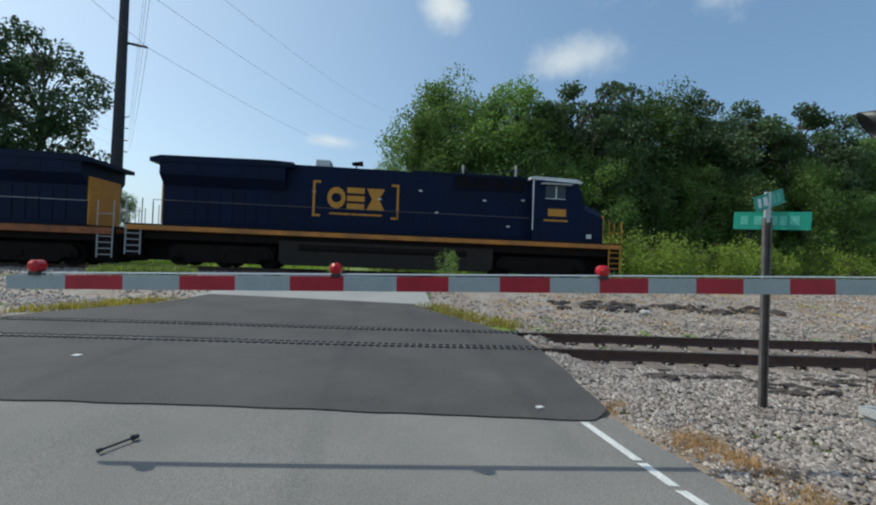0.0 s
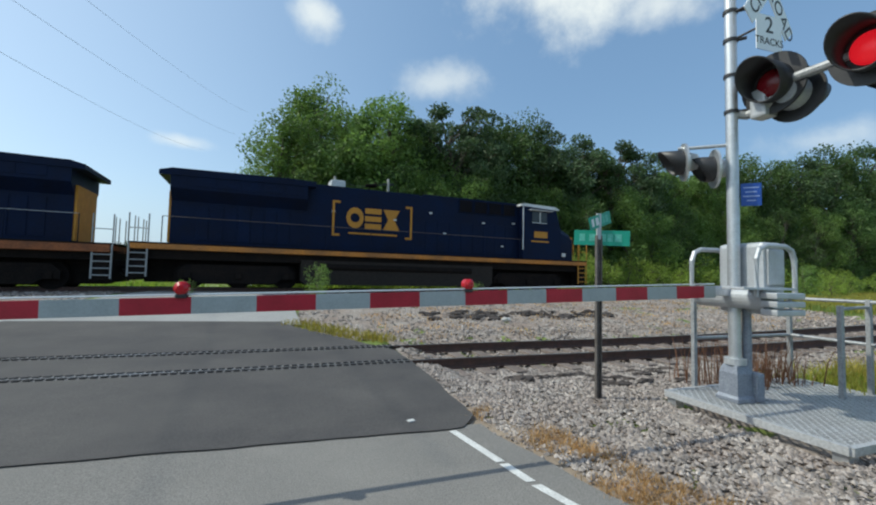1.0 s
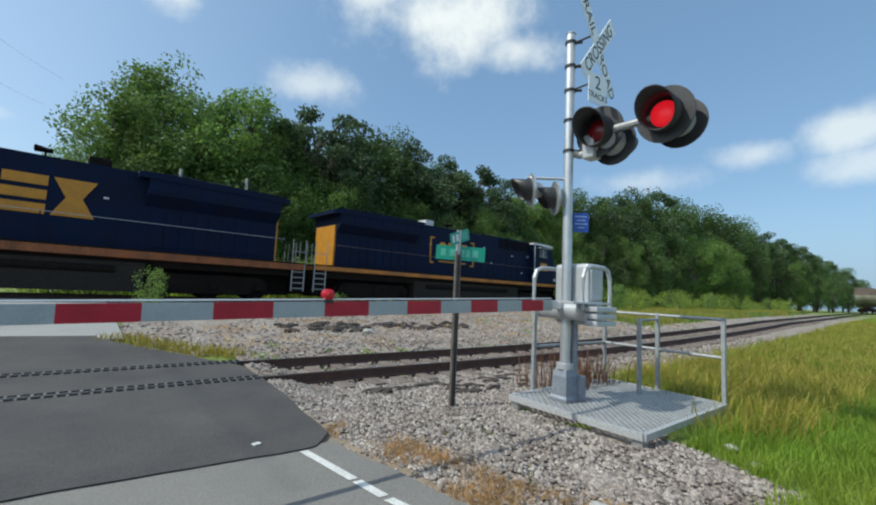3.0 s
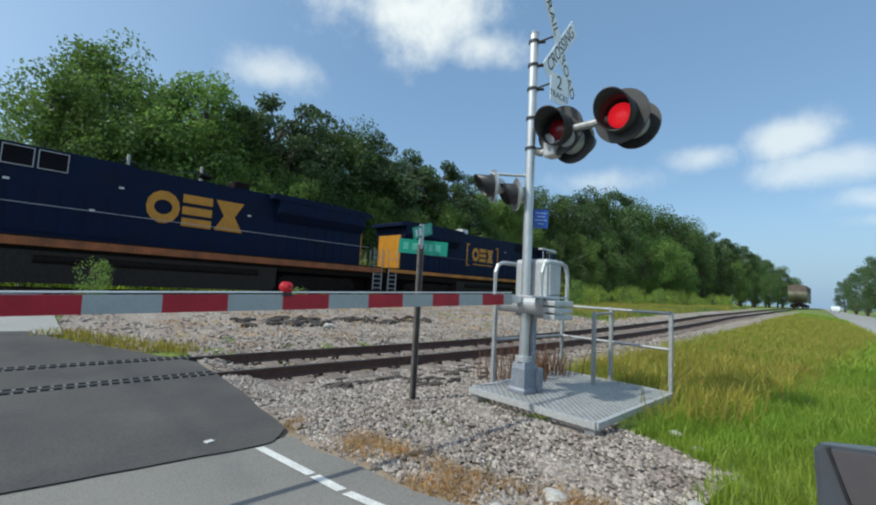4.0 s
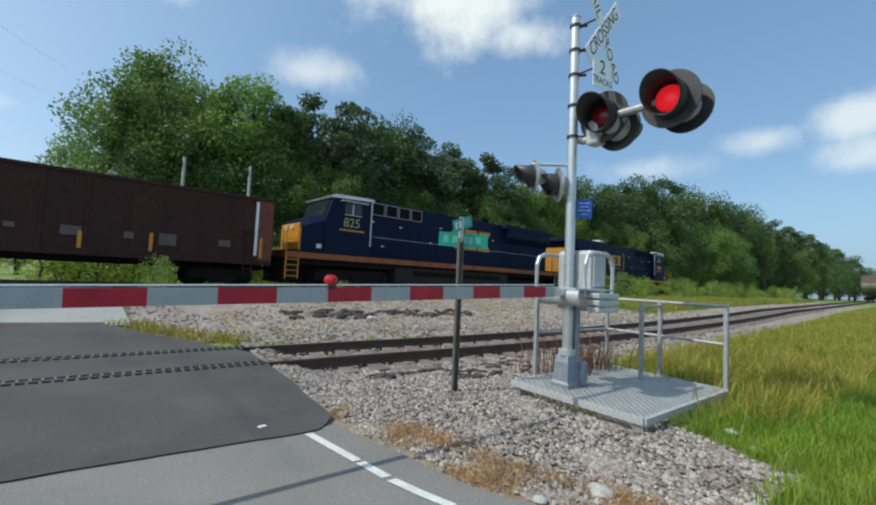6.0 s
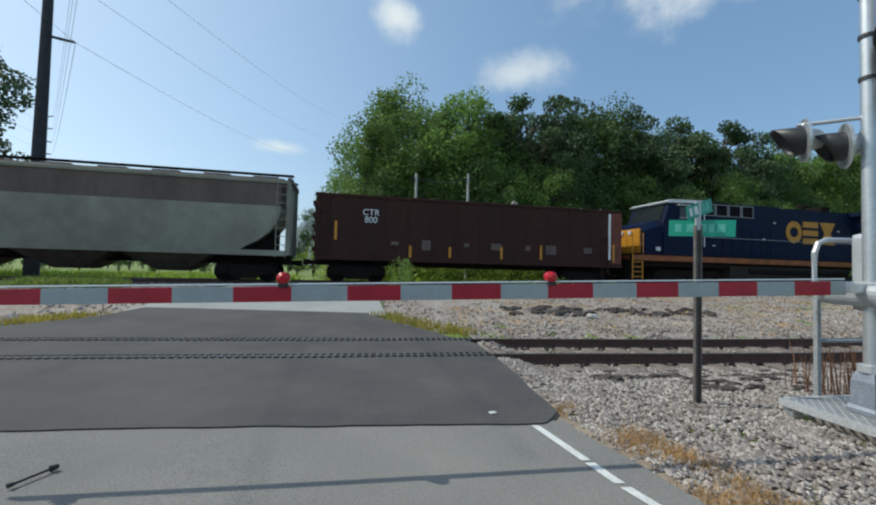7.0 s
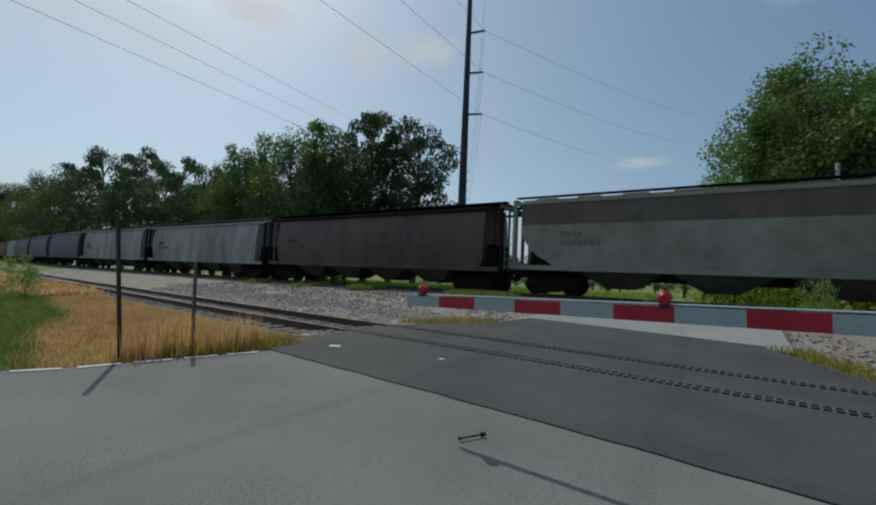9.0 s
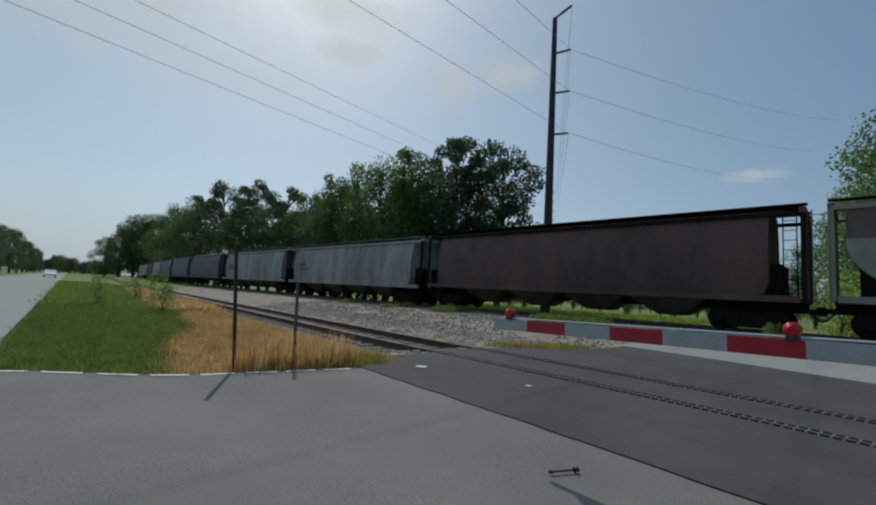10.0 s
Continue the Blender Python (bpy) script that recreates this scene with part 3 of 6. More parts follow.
def side_frame(axles, r, loco):
    """Side frame of a truck over its axles, thick plate with a dropped middle, springs and journal boxes."""
    a, b = axles[0] - 0.35, axles[-1] + 0.35
    bm = bmesh.new()
    up = 0.45 if loco else 0.3
    prof = [(a, r - 0.12), (a, r + 0.2), (a + 0.3, r + up), (b - 0.3, r + up), (b, r + 0.2), (b, r - 0.12), (b - 0.55, r - 0.14),
            (b - 0.8, r - 0.32), (a + 0.8, r - 0.32), (a + 0.55, r - 0.14)]
    for y0, y1 in ((-1.12, -0.98), (0.98, 1.12)):
        lo = [bm.verts.new((x, y0, z)) for x, z in prof]
        hi = [bm.verts.new((x, y1, z)) for x, z in prof]
        bm.faces.new(lo)
        bm.faces.new(hi[::-1])
        for i in range(len(prof)):
            j = (i + 1) % len(prof)
            bm.faces.new((lo[i], hi[i], hi[j], lo[j]))
        s = -1 if y0 < 0 else 1
        for ax in axles:
            add_box(bm, ax - 0.13, ax + 0.13, min(s * 1.08, s * 1.2), max(s * 1.08, s * 1.2), r - 0.13, r + 0.13, bevel=0.02)
        for k in range(3):
            c = (a + b) / 2 + (k - 1) * 0.16
            add_tube(bm, (c, s * 1.05, r - 0.3), (c, s * 1.05, r + 0.12), 0.07, None, 8)
    add_box(bm, (a + b) / 2 - 0.2, (a + b) / 2 + 0.2, -1.05, 1.05, r - 0.05, r + 0.32, bevel=0.03)
    bmesh.ops.recalc_face_normals(bm, faces=bm.faces)
    return bm


def truck(parent, x, axles, r, sets, loco=False):
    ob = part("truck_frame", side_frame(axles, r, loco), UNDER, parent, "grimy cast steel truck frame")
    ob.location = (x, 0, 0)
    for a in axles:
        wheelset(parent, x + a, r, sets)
    # plain dark box added between the wheels, blocks daylight through the truck
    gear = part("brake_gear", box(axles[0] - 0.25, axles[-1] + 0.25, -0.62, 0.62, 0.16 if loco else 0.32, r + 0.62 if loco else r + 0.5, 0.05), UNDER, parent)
    gear.location = (x, 0, 0)


def coupler(parent, x, s):
    bm = bmesh.new()
    add_box(bm, min(x - s * 0.5, x + s * 0.25), max(x - s * 0.5, x + s * 0.25), -0.09, 0.09, 0.78, 0.98, bevel=0.02)
    add_box(bm, min(x + s * 0.15, x + s * 0.42), max(x + s * 0.15, x + s * 0.42), -0.17, 0.13, 0.74, 1.02, bevel=0.04)
    part("coupler", bm, UNDER, parent)
    pts = [(x - s * 0.1 + s * 0.09 * k, -0.35 + 0.04 * k, 0.85 - 0.32 * math.sin(math.pi * k / 8)) for k in range(9)]
    part("air_hose", path_tube(pts, 0.028, 6), RUBBER, parent)


def ladder(parent, x0, x1, y, z0, z1, n, material, name="ladder", r=0.018):
    bm = bmesh.new()
    for x in (x0, x1):
        add_tube(bm, (x, y, z0), (x, y, z1), r * 1.3, None, 6)
    for k in range(n):
        z = z0 + (z1 - z0) * (k + 0.5) / n
        add_tube(bm, (x0, y, z), (x1, y, z), r, None, 6)
    return part(name, bm, material, parent)


def letter_block(parent, d, x0, x1, z0, z1, y, material, name):
    """The road's emblem as plain yellow forms: a ring, three bars and an hourglass."""
    w = (x1 - x0) / 3.3
    h = z1 - z0
    t = h * 0.26

    def flat(bm, pts):
        lo = [bm.verts.new((px, y + 0.02, pz)) for px, pz in pts]
        hi = [bm.verts.new((px, y - 0.012, pz)) for px, pz in pts]
        n = len(pts)
        bm.faces.new(hi)
        for i in range(n):
            bm.faces.new((lo[i], lo[(i + 1) % n], hi[(i + 1) % n], hi[i]))

    bm = bmesh.new()
    for k in range(14):
        a0, a1 = 2 * math.pi * k / 14, 2 * math.pi * (k + 1) / 14
        c, m = (x0 + w * 0.52, (z0 + z1) / 2), 0.55
        flat(bm, [(c[0] + w * 0.52 * math.cos(a0), c[1] + h / 2 * math.sin(a0)), (c[0] + w * 0.52 * math.cos(a1), c[1] + h / 2 * math.sin(a1)),
                  (c[0] + w * 0.52 * m * math.cos(a1), c[1] + h / 2 * 0.45 * math.sin(a1)), (c[0] + w * 0.52 * m * math.cos(a0), c[1] + h / 2 * 0.45 * math.sin(a0))])
    sx = x0 + w * 1.12
    for q in ((0, 1, 1, 1 - 0.26), (0, 0.62, 1, 0.37), (0, 0.26, 1, 0)):
        flat(bm, [(sx + w * q[0], z0 + h * max(q[1], q[3])), (sx + w * q[0], z0 + h * min(q[1], q[3])),
                  (sx + w * q[2], z0 + h * min(q[1], q[3])), (sx + w * q[2], z0 + h * max(q[1], q[3]))])
    xx = x0 + w * 2.24
    mx, mz = xx + w * 0.52, (z0 + z1) / 2
    for za, zb in ((z0, mz), (z1, mz)):
        flat(bm, [(xx, za), (mx - w * 0.2, zb), (mx + w * 0.2, zb), (xx + w * 1.05, za)])
    bmesh.ops.recalc_face_normals(bm, faces=bm.faces)
    part(name, bm, material, parent, "broad yellow emblem shapes")


def locomotive(x_mid, d, number, brackets, label):
    """d: +1 faces right, -1 faces left. Local x runs right; u runs towards the nose."""
    root = tagged(empty("locomotive"), label, "locomotive", "locomotives of the train")
    sets = []

    def U(pts):
        return [(d * u, z) for u, z in pts]

    def ubox(u0, u1, y0, y1, z0, z1, bevel=0.0):
        return box(min(d * u0, d * u1), max(d * u0, d * u1), y0, y1, z0, z1, bevel)

    part("underframe", ubox(-11.2, 11.2, -1.3, 1.3, 1.15, 1.56, 0.03), UNDER, root)
    part("walkway", ubox(-11.25, 11.25, -1.55, 1.55, 1.74, 1.8, 0.01), UNDER, root)
    part("side_sill", ubox(-11.2, 11.2, -1.56, 1.56, 1.53 if brackets else 1.45, 1.735, 0.015), ORANGE_SILL if brackets else RUSTY_SILL, root,
         "dulled yellow side sill stripe" if brackets else "rusty orange side sill stripe")
    part("hood", prism(U([(-4.8, 1.8), (0.8, 1.8), (0.8, 4.76), (0.7, 4.82), (-4.8, 4.82)]), -1.08, 1.08), BLUE_LOCO, root)
    part("engine_hood", prism(U([(0.8, 1.8), (6.75, 1.8), (6.75, 4.88), (1.1, 4.88), (0.8, 4.78)]), -1.08, 1.08), BLUE_LOCO, root)
    cut = 0.0 if brackets else 0.1
    rear = [[(d * u, y, z) for y, z in ((-1.1, 1.8), (1.1, 1.8), (1.1, 3.55), (1.52, 4.0), (1.52, 4.6), (1.3, 4.72), (-1.3, 4.72), (-1.52, 4.6),
                                        (-1.52, 4.0), (-1.1, 3.55))] for u in (-10.0 + cut, -4.75)]
    part("radiator_hood", loft(rear), BLUE_LOCO, root)
    part("radiator_roof", prism(U([(-10.4 + cut, 4.5), (-10.4 + cut, 4.68), (-9.95 + cut, 4.8), (-5.4, 4.86), (-4.4, 4.82), (-4.4, 4.6)]), -1.56, 1.56), BLUE_LOCO, root)
    part("end_panel", ubox(-10.09 + cut, -9.99 + cut, -1.06, 1.06, 1.85, 3.95, 0.01), YELLOW_LOCO, root, "yellow rear end panel")
    # cab and nose
    part("cab", prism(U([(6.75, 1.8), (9.35, 1.8), (9.35, 3.55), (9.0, 4.62), (6.75, 4.72)]), -1.5, 1.5), BLUE_LOCO, root)
    part("cab_roof", prism(U([(6.6, 4.725), (9.15, 4.63), (9.2, 4.7), (8.9, 4.82), (6.8, 4.87), (6.6, 4.83)]), -1.54, 1.54), CAB_ROOF, root,
         "pale weathered cab roof")
    part("windscreen", prism(U([(9.02, 4.55), (9.36, 3.6), (9.39, 3.6), (9.05, 4.57)]), -1.2, 1.2), GLASS_DARK, root)
    for u0, u1 in ((7.35, 7.85), (7.91, 8.35)):
        part("cab_window", ubox(u0, u1, -1.515, -1.49, 3.85, 4.45), GLASS_DARK, root)
    bm = bmesh.new()
    for u0, u1, z0, z1 in ((7.85, 7.91, 3.85, 4.45), (7.35, 8.35, 3.82, 3.85)):
        add_box(bm, min(d * u0, d * u1), max(d * u0, d * u1), -1.53, -1.5, z0, z1)
    part("window_frame", bm, CAB_ROOF, root, "pale metal window frame")
    part("sun_visor", ubox(7.1, 8.6, -1.8, -1.5, 4.5, 4.535), CAB_ROOF, root)
    nose = [[(d * u, y, z) for y, z in ((-w, 1.8), (w, 1.8), (w, t - 0.35), (w - 0.35, t), (-w + 0.35, t), (-w, t - 0.35))]
            for u, w, t in ((9.3, 1.42, 3.75), (10.0, 1.3, 3.55), (10.45, 1.2, 3.35))]
    part("nose", loft(nose), BLUE_LOCO, root)
    part("nose_face", ubox(10.45, 10.56, -1.12, 1.12, 1.85, 3.2, 0.06), YELLOW_LOCO, root, "yellow nose end")
    for y in (-0.35, 0.35):
        part("headlight", tube((d * 10.55, y, 3.0), (d * 10.62, y, 3.0), 0.12, None, 14), CAB_ROOF, root)
    part("cab_grab_iron", ubox(6.72, 6.78, -1.53, -1.505, 2.3, 4.7), CAB_ROOF, root, "white vertical grab rail")
    if number:
        ob = words(number, 0.66, PALE_NUMBER, root, pose(d * 7.9, -1.508, 3.42, 90, 0, 0), 0.004, "cab_number")
        part("number_flash", ubox(7.15, 8.6, -1.515, -1.503, 3.0, 3.08), YELLOW_LOCO, root)
    else:
        part("cab_number", ubox(7.5, 8.4, -1.515, -1.503, 3.0, 3.35), YELLOW_LOCO, root, "illegible yellow number")
        part("number_flash", ubox(7.3, 8.5, -1.515, -1.503, 2.75, 2.83), YELLOW_LOCO, root)
    part("plate", ubox(9.5, 9.75, -1.45, -1.40, 2.0, 2.2), CAB_ROOF, root)
    for u, z in ((-3.6, 3.6), (-0.6, 3.4), (1.3, 3.9), (2.1, 2.9), (4.4, 3.6), (5.6, 2.4), (6.3, 3.7)):
        part("data_plate", ubox(u, u + 0.16, -1.108, -1.07, z, z + 0.07), CAB_ROOF, root)
    # emblem on the hood
    if brackets:
        c = -1.6
        letter_block(root, d, c - 1.32, c + 1.32, 2.9, 3.9, -1.095, YELLOW_LOCO, "emblem")
        for s in (-1, 1):
            bm = bmesh.new()
            x = c + s * 1.92
            add_box(bm, x - 0.05, x + 0.05, -1.11, -1.07, 2.5, 4.15)
            for z in (2.5, 4.05):
                add_box(bm, min(x, x - s * 0.3), max(x, x - s * 0.3), -1.111, -1.071, z, z + 0.1)
            part("emblem_bracket", bm, YELLOW_LOCO, root)
        part("emblem_underline", box(c - 1.2, c + 1.2, -1.112, -1.07, 2.62, 2.7), YELLOW_LOCO, root)
    else:
        letter_block(root, d, d * 0.8 - 1.9 + 2.15, d * 0.8 + 1.9 + 2.15, 2.78, 4.12, -1.1, YELLOW_LOCO, "emblem")
    # doors, grilles, handrails
    for k in range(8):
        u = -9.1 + 0.53 * k
        part("hood_door", ubox(u, u + 0.45, -1.125, -1.1, 1.95, 3.4, 0.008), BLUE_LOCO, root)
    for k in range(8):
        u = 1.1 + 0.68 * k
        part("hood_door", ubox(u, u + 0.58, -1.1, -1.08, 1.95, 3.55, 0.008), BLUE_LOCO, root)
    for k in range(4):
        u = 3.0 + 0.9 * k
        bm = bmesh.new()
        for j in range(6):
            z = 4.18 + j * 0.1
            add_box(bm, min(d * u, d * (u + 0.75)), max(d * u, d * (u + 0.75)), -1.13, -1.08, z, z + 0.05)
        grille = part("air_grille", bm, UNDER, root, "dark slatted air grille")
        bm = bmesh.new()
        lo, hi = min(d * u, d * (u + 0.75)), max(d * u, d * (u + 0.75))
        for x0, x1, z0, z1 in ((lo - 0.03, lo, 4.15, 4.76), (hi, hi + 0.03, 4.15, 4.76), (lo - 0.03, hi + 0.03, 4.76, 4.79), (lo - 0.03, hi + 0.03, 4.12, 4.15)):
            add_box(bm, x0, x1, -1.14, -1.08, z0, z1)
        part("grille_frame", bm, DULL_GALV if not brackets else BLUE_LOCO, grille, "thin metal frame")
    for k in range(5):
        part("radiator_grille", ubox(-9.2 + 0.88 * k, -8.42 + 0.88 * k, -1.535, -1.5, 4.12, 4.52, 0.01), BLUE_LOCO, root)
    rail = [(d * u, -1.5, 2.85) for u in (-10.2, -5, 0, 6.6)]
    part("handrail", path_tube(rail, 0.015, 6), HOPPER_TOP if brackets else DULL_GALV, root, "thin dull handrail")
    stan = None
    for k in range(9):
        u = -10.2 + 2.1 * k
        if stan is None:
            stan = part("stanchion", tube((0, -1.5, 1.8), (0, -1.5, 2.85), 0.018, None, 6), BLUE_LOCO, root)
            stan.matrix_local = pose(d * u, 0, 0)
        else:
            again(stan, pose(d * u, 0, 0))
    for u in (-10.95, 10.95):
        ladder(root, d * u - 0.3, d * u + 0.3, -1.5, 0.45, 1.75, 5, YELLOW_LOCO if u > 0 else DULL_GALV, "steps", 0.026)
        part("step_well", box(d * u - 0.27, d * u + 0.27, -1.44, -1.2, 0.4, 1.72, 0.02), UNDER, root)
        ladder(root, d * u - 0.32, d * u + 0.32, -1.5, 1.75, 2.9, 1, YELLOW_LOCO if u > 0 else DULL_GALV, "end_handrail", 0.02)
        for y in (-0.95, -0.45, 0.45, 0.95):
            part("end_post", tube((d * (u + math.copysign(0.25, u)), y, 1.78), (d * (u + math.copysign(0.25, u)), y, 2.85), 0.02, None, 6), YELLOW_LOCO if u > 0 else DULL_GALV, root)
    # full-length dark box added so no bright ground shows beneath the frame
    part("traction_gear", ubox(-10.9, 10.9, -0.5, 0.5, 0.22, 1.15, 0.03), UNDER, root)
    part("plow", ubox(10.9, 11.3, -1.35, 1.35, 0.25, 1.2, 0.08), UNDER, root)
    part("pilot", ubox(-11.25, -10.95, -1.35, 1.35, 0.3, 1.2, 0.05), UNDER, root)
    part("fuel_tank", prism(U([(-4.7, 0.2), (4.7, 0.2), (4.9, 0.4), (4.9, 1.3), (-4.9, 1.3), (-4.9, 0.4)]), -1.4, 1.4), TANK, root,
         "grimy brown-grey fuel tank")
    bm = bmesh.new()
    add_tube(bm, (d * -4.0, -1.36, 1.02), (d * 3.6, -1.36, 1.02), 0.15, None, 14)
    part("air_reservoir", bm, UNDER, root)
    # roof details
    part("exhaust_stack", ubox(-3.6, -2.9, -0.6, 0.4, 4.7, 5.24, 0.08), CAB_ROOF if brackets else UNDER, root)
    bm = bmesh.new()
    for y in (-0.18, 0, 0.18):
        add_tube(bm, (d * -1.9, y - 0.5, 5.12), (d * -1.4, y - 0.5, 5.16), 0.04, 0.09, 10)
    add_tube(bm, (d * -1.7, -0.5, 4.7), (d * -1.7, -0.5, 5.12), 0.03)
    add_tube(bm, (d * -1.7, -0.7, 5.1), (d * -1.7, -0.3, 5.1), 0.03)
    part("horn", bm, UNDER, root)
    bm = bmesh.new()
    for u in (1.5, 2.4, 3.3, 4.2, 5.1):
        add_box(bm, min(d * u, d * (u + 0.7)), max(d * u, d * (u + 0.7)), -0.6, 0.6, 4.88, 4.95, bevel=0.02)
    part("roof_hatch", bm, BLUE_LOCO, root)
    truck(root, d * 7.4, (-1.9, 0, 1.9), 0.53, sets, True)
    truck(root, d * -7.4, (-1.9, 0, 1.9), 0.53, sets, True)
    coupler(root, d * 11.2, d)
    coupler(root, d * -11.2, -d)
    CONSIST.append((root, x_mid, sets))


locomotive(-2.6, 1, None, True, "dark blue diesel locomotive with yellow emblem and sill stripe")
locomotive(-25.45, -1, "825", False, "dark blue diesel locomotive with large yellow emblem and number")


def gondola(x0, x1):
    root = tagged(empty("gondola_wagon"), "dark brown open gondola wagon loaded with scrap", "wagon", "wagons of the train")
    sets, L = [], (x1 - x0) / 2
    for y0, y1 in ((-1.5, -1.42), (1.42, 1.5)):
        part("side_wall", box(-L, L, y0, y1, 1.12, 3.9), GONDOLA, root)
    for a, b in ((-L, -L + 0.08), (L - 0.08, L)):
        part("end_wall", box(a, b, -1.42, 1.42, 1.12, 3.9), GONDOLA, root)
    part("floor", box(-L, L, -1.42, 1.42, 1.02, 1.12), GONDOLA, root)
    part("top_chord", box(-L - 0.03, L + 0.03, -1.56, -1.42, 3.88, 4.0, 0.02), GONDOLA, root)
    part("top_chord", box(-L - 0.03, L + 0.03, 1.42, 1.56, 3.88, 4.0, 0.02), GONDOLA, root)
    part("side_sill", box(-L, L, -1.57, 1.57, 1.0, 1.16, 0.02), GONDOLA, root)
    n = 13
    rib = None
    for k in range(n):
        x = -L + 0.6 + (2 * L - 1.2) * k / (n - 1)
        if rib is None:
            rib = part("side_rib", box(-0.06, 0.06, -1.525, -1.5, 1.15, 3.88, 0.012), GONDOLA, root)
            rib.matrix_local = pose(x, 0, 0)
        else:
            again(rib, pose(x, 0, 0))
    part("end_panel", box(L - 0.62, L - 0.02, -1.53, -1.5, 1.2, 3.86), GONDOLA_RED, root, "rusty red end panel")
    part("end_stripe", box(L - 0.78, L - 0.66, -1.535, -1.5, 1.4, 3.8), SIGN_WHITE, root, "pale vertical strip")
    for x, z0, z1 in ((-L + 0.9, 1.9, 2.75), (L - 0.5, 1.3, 2.2), (-L + 4.3, 1.2, 1.75), (-L + 6.2, 1.25, 1.75), (-L + 8.8, 1.25, 1.85), (-L + 10.9, 1.3, 2.0)):
        part("reflector_strip", box(x - 0.06, x + 0.06, -1.56, -1.546, z0, z1), YELLOW_LOCO, root)
    for k in range(7):
        r = random.Random(50 + k)
        x = -L + 3.4 + 1.6 * k + r.uniform(-0.3, 0.3)
        part("stencil", box(x, x + r.uniform(0.25, 0.6), -1.552, -1.546, 1.5 + r.uniform(0, 0.4), 1.62 + r.uniform(0.25, 0.45)), HOPPER_TOP, root, "illegible faded stencilling")
    words("CTR", 0.4, SIGN_WHITE, root, pose(-L + 2.45, -1.55, 3.2, 90, 0, 0), 0.004)
    words("800", 0.4, SIGN_WHITE, root, pose(-L + 2.45, -1.55, 2.86, 90, 0, 0), 0.004)
    for x in (-L + 0.35,):
        ladder(root, x - 0.2, x + 0.2, -1.58, 1.1, 3.8, 6, GONDOLA, "ladder")
    ladder(root, L - 1.2, L - 0.85, -1.58, 0.6, 2.6, 5, GONDOLA, "ladder")
    bm = bmesh.new()
    for k in range(5):
        add_box(bm, -L - 0.12, -L, -1.45, 1.45, 1.35 + 0.52 * k, 1.55 + 0.52 * k, bevel=0.03)
    part("end_ribs", bm, GONDOLA, root)
    bm = bmesh.new()
    rnd = random.Random(5)
    for k in range(260):
        a = rnd.uniform(0, 6.3)
        c = Vector((rnd.uniform(-L + 0.3, L - 0.3), rnd.uniform(-1.3, 1.3), rnd.uniform(3.6, 4.03)))
        s = rnd.uniform(0.05, 0.22)
        add_box(bm, -s, s, -s * 0.6, s * 0.6, -0.03, 0.03, m=Matrix.Translation(c) @ Euler((rnd.uniform(-1, 1), rnd.uniform(-1, 1), a)).to_matrix().to_4x4())
    add_box(bm, -L + 0.1, L - 0.1, -1.4, 1.4, 3.2, 3.7)
    scrap = part("scrap_load", bm, STONE, root, "heap of pale scrap showing over the top edge")
    scrap["kind"] = "stuff"
    for s in (-1, 1):
        truck(root, s * (L - 1.9), (-0.89, 0.89), 0.46, sets)
        coupler(root, s * (L + 0.15), s)
    part("centre_sill", box(-L, L, -0.35, 0.35, 0.75, 1.0), UNDER, root)
    CONSIST.append((root, (x0 + x1) / 2, sets))


gondola(-52.75, -37.25)


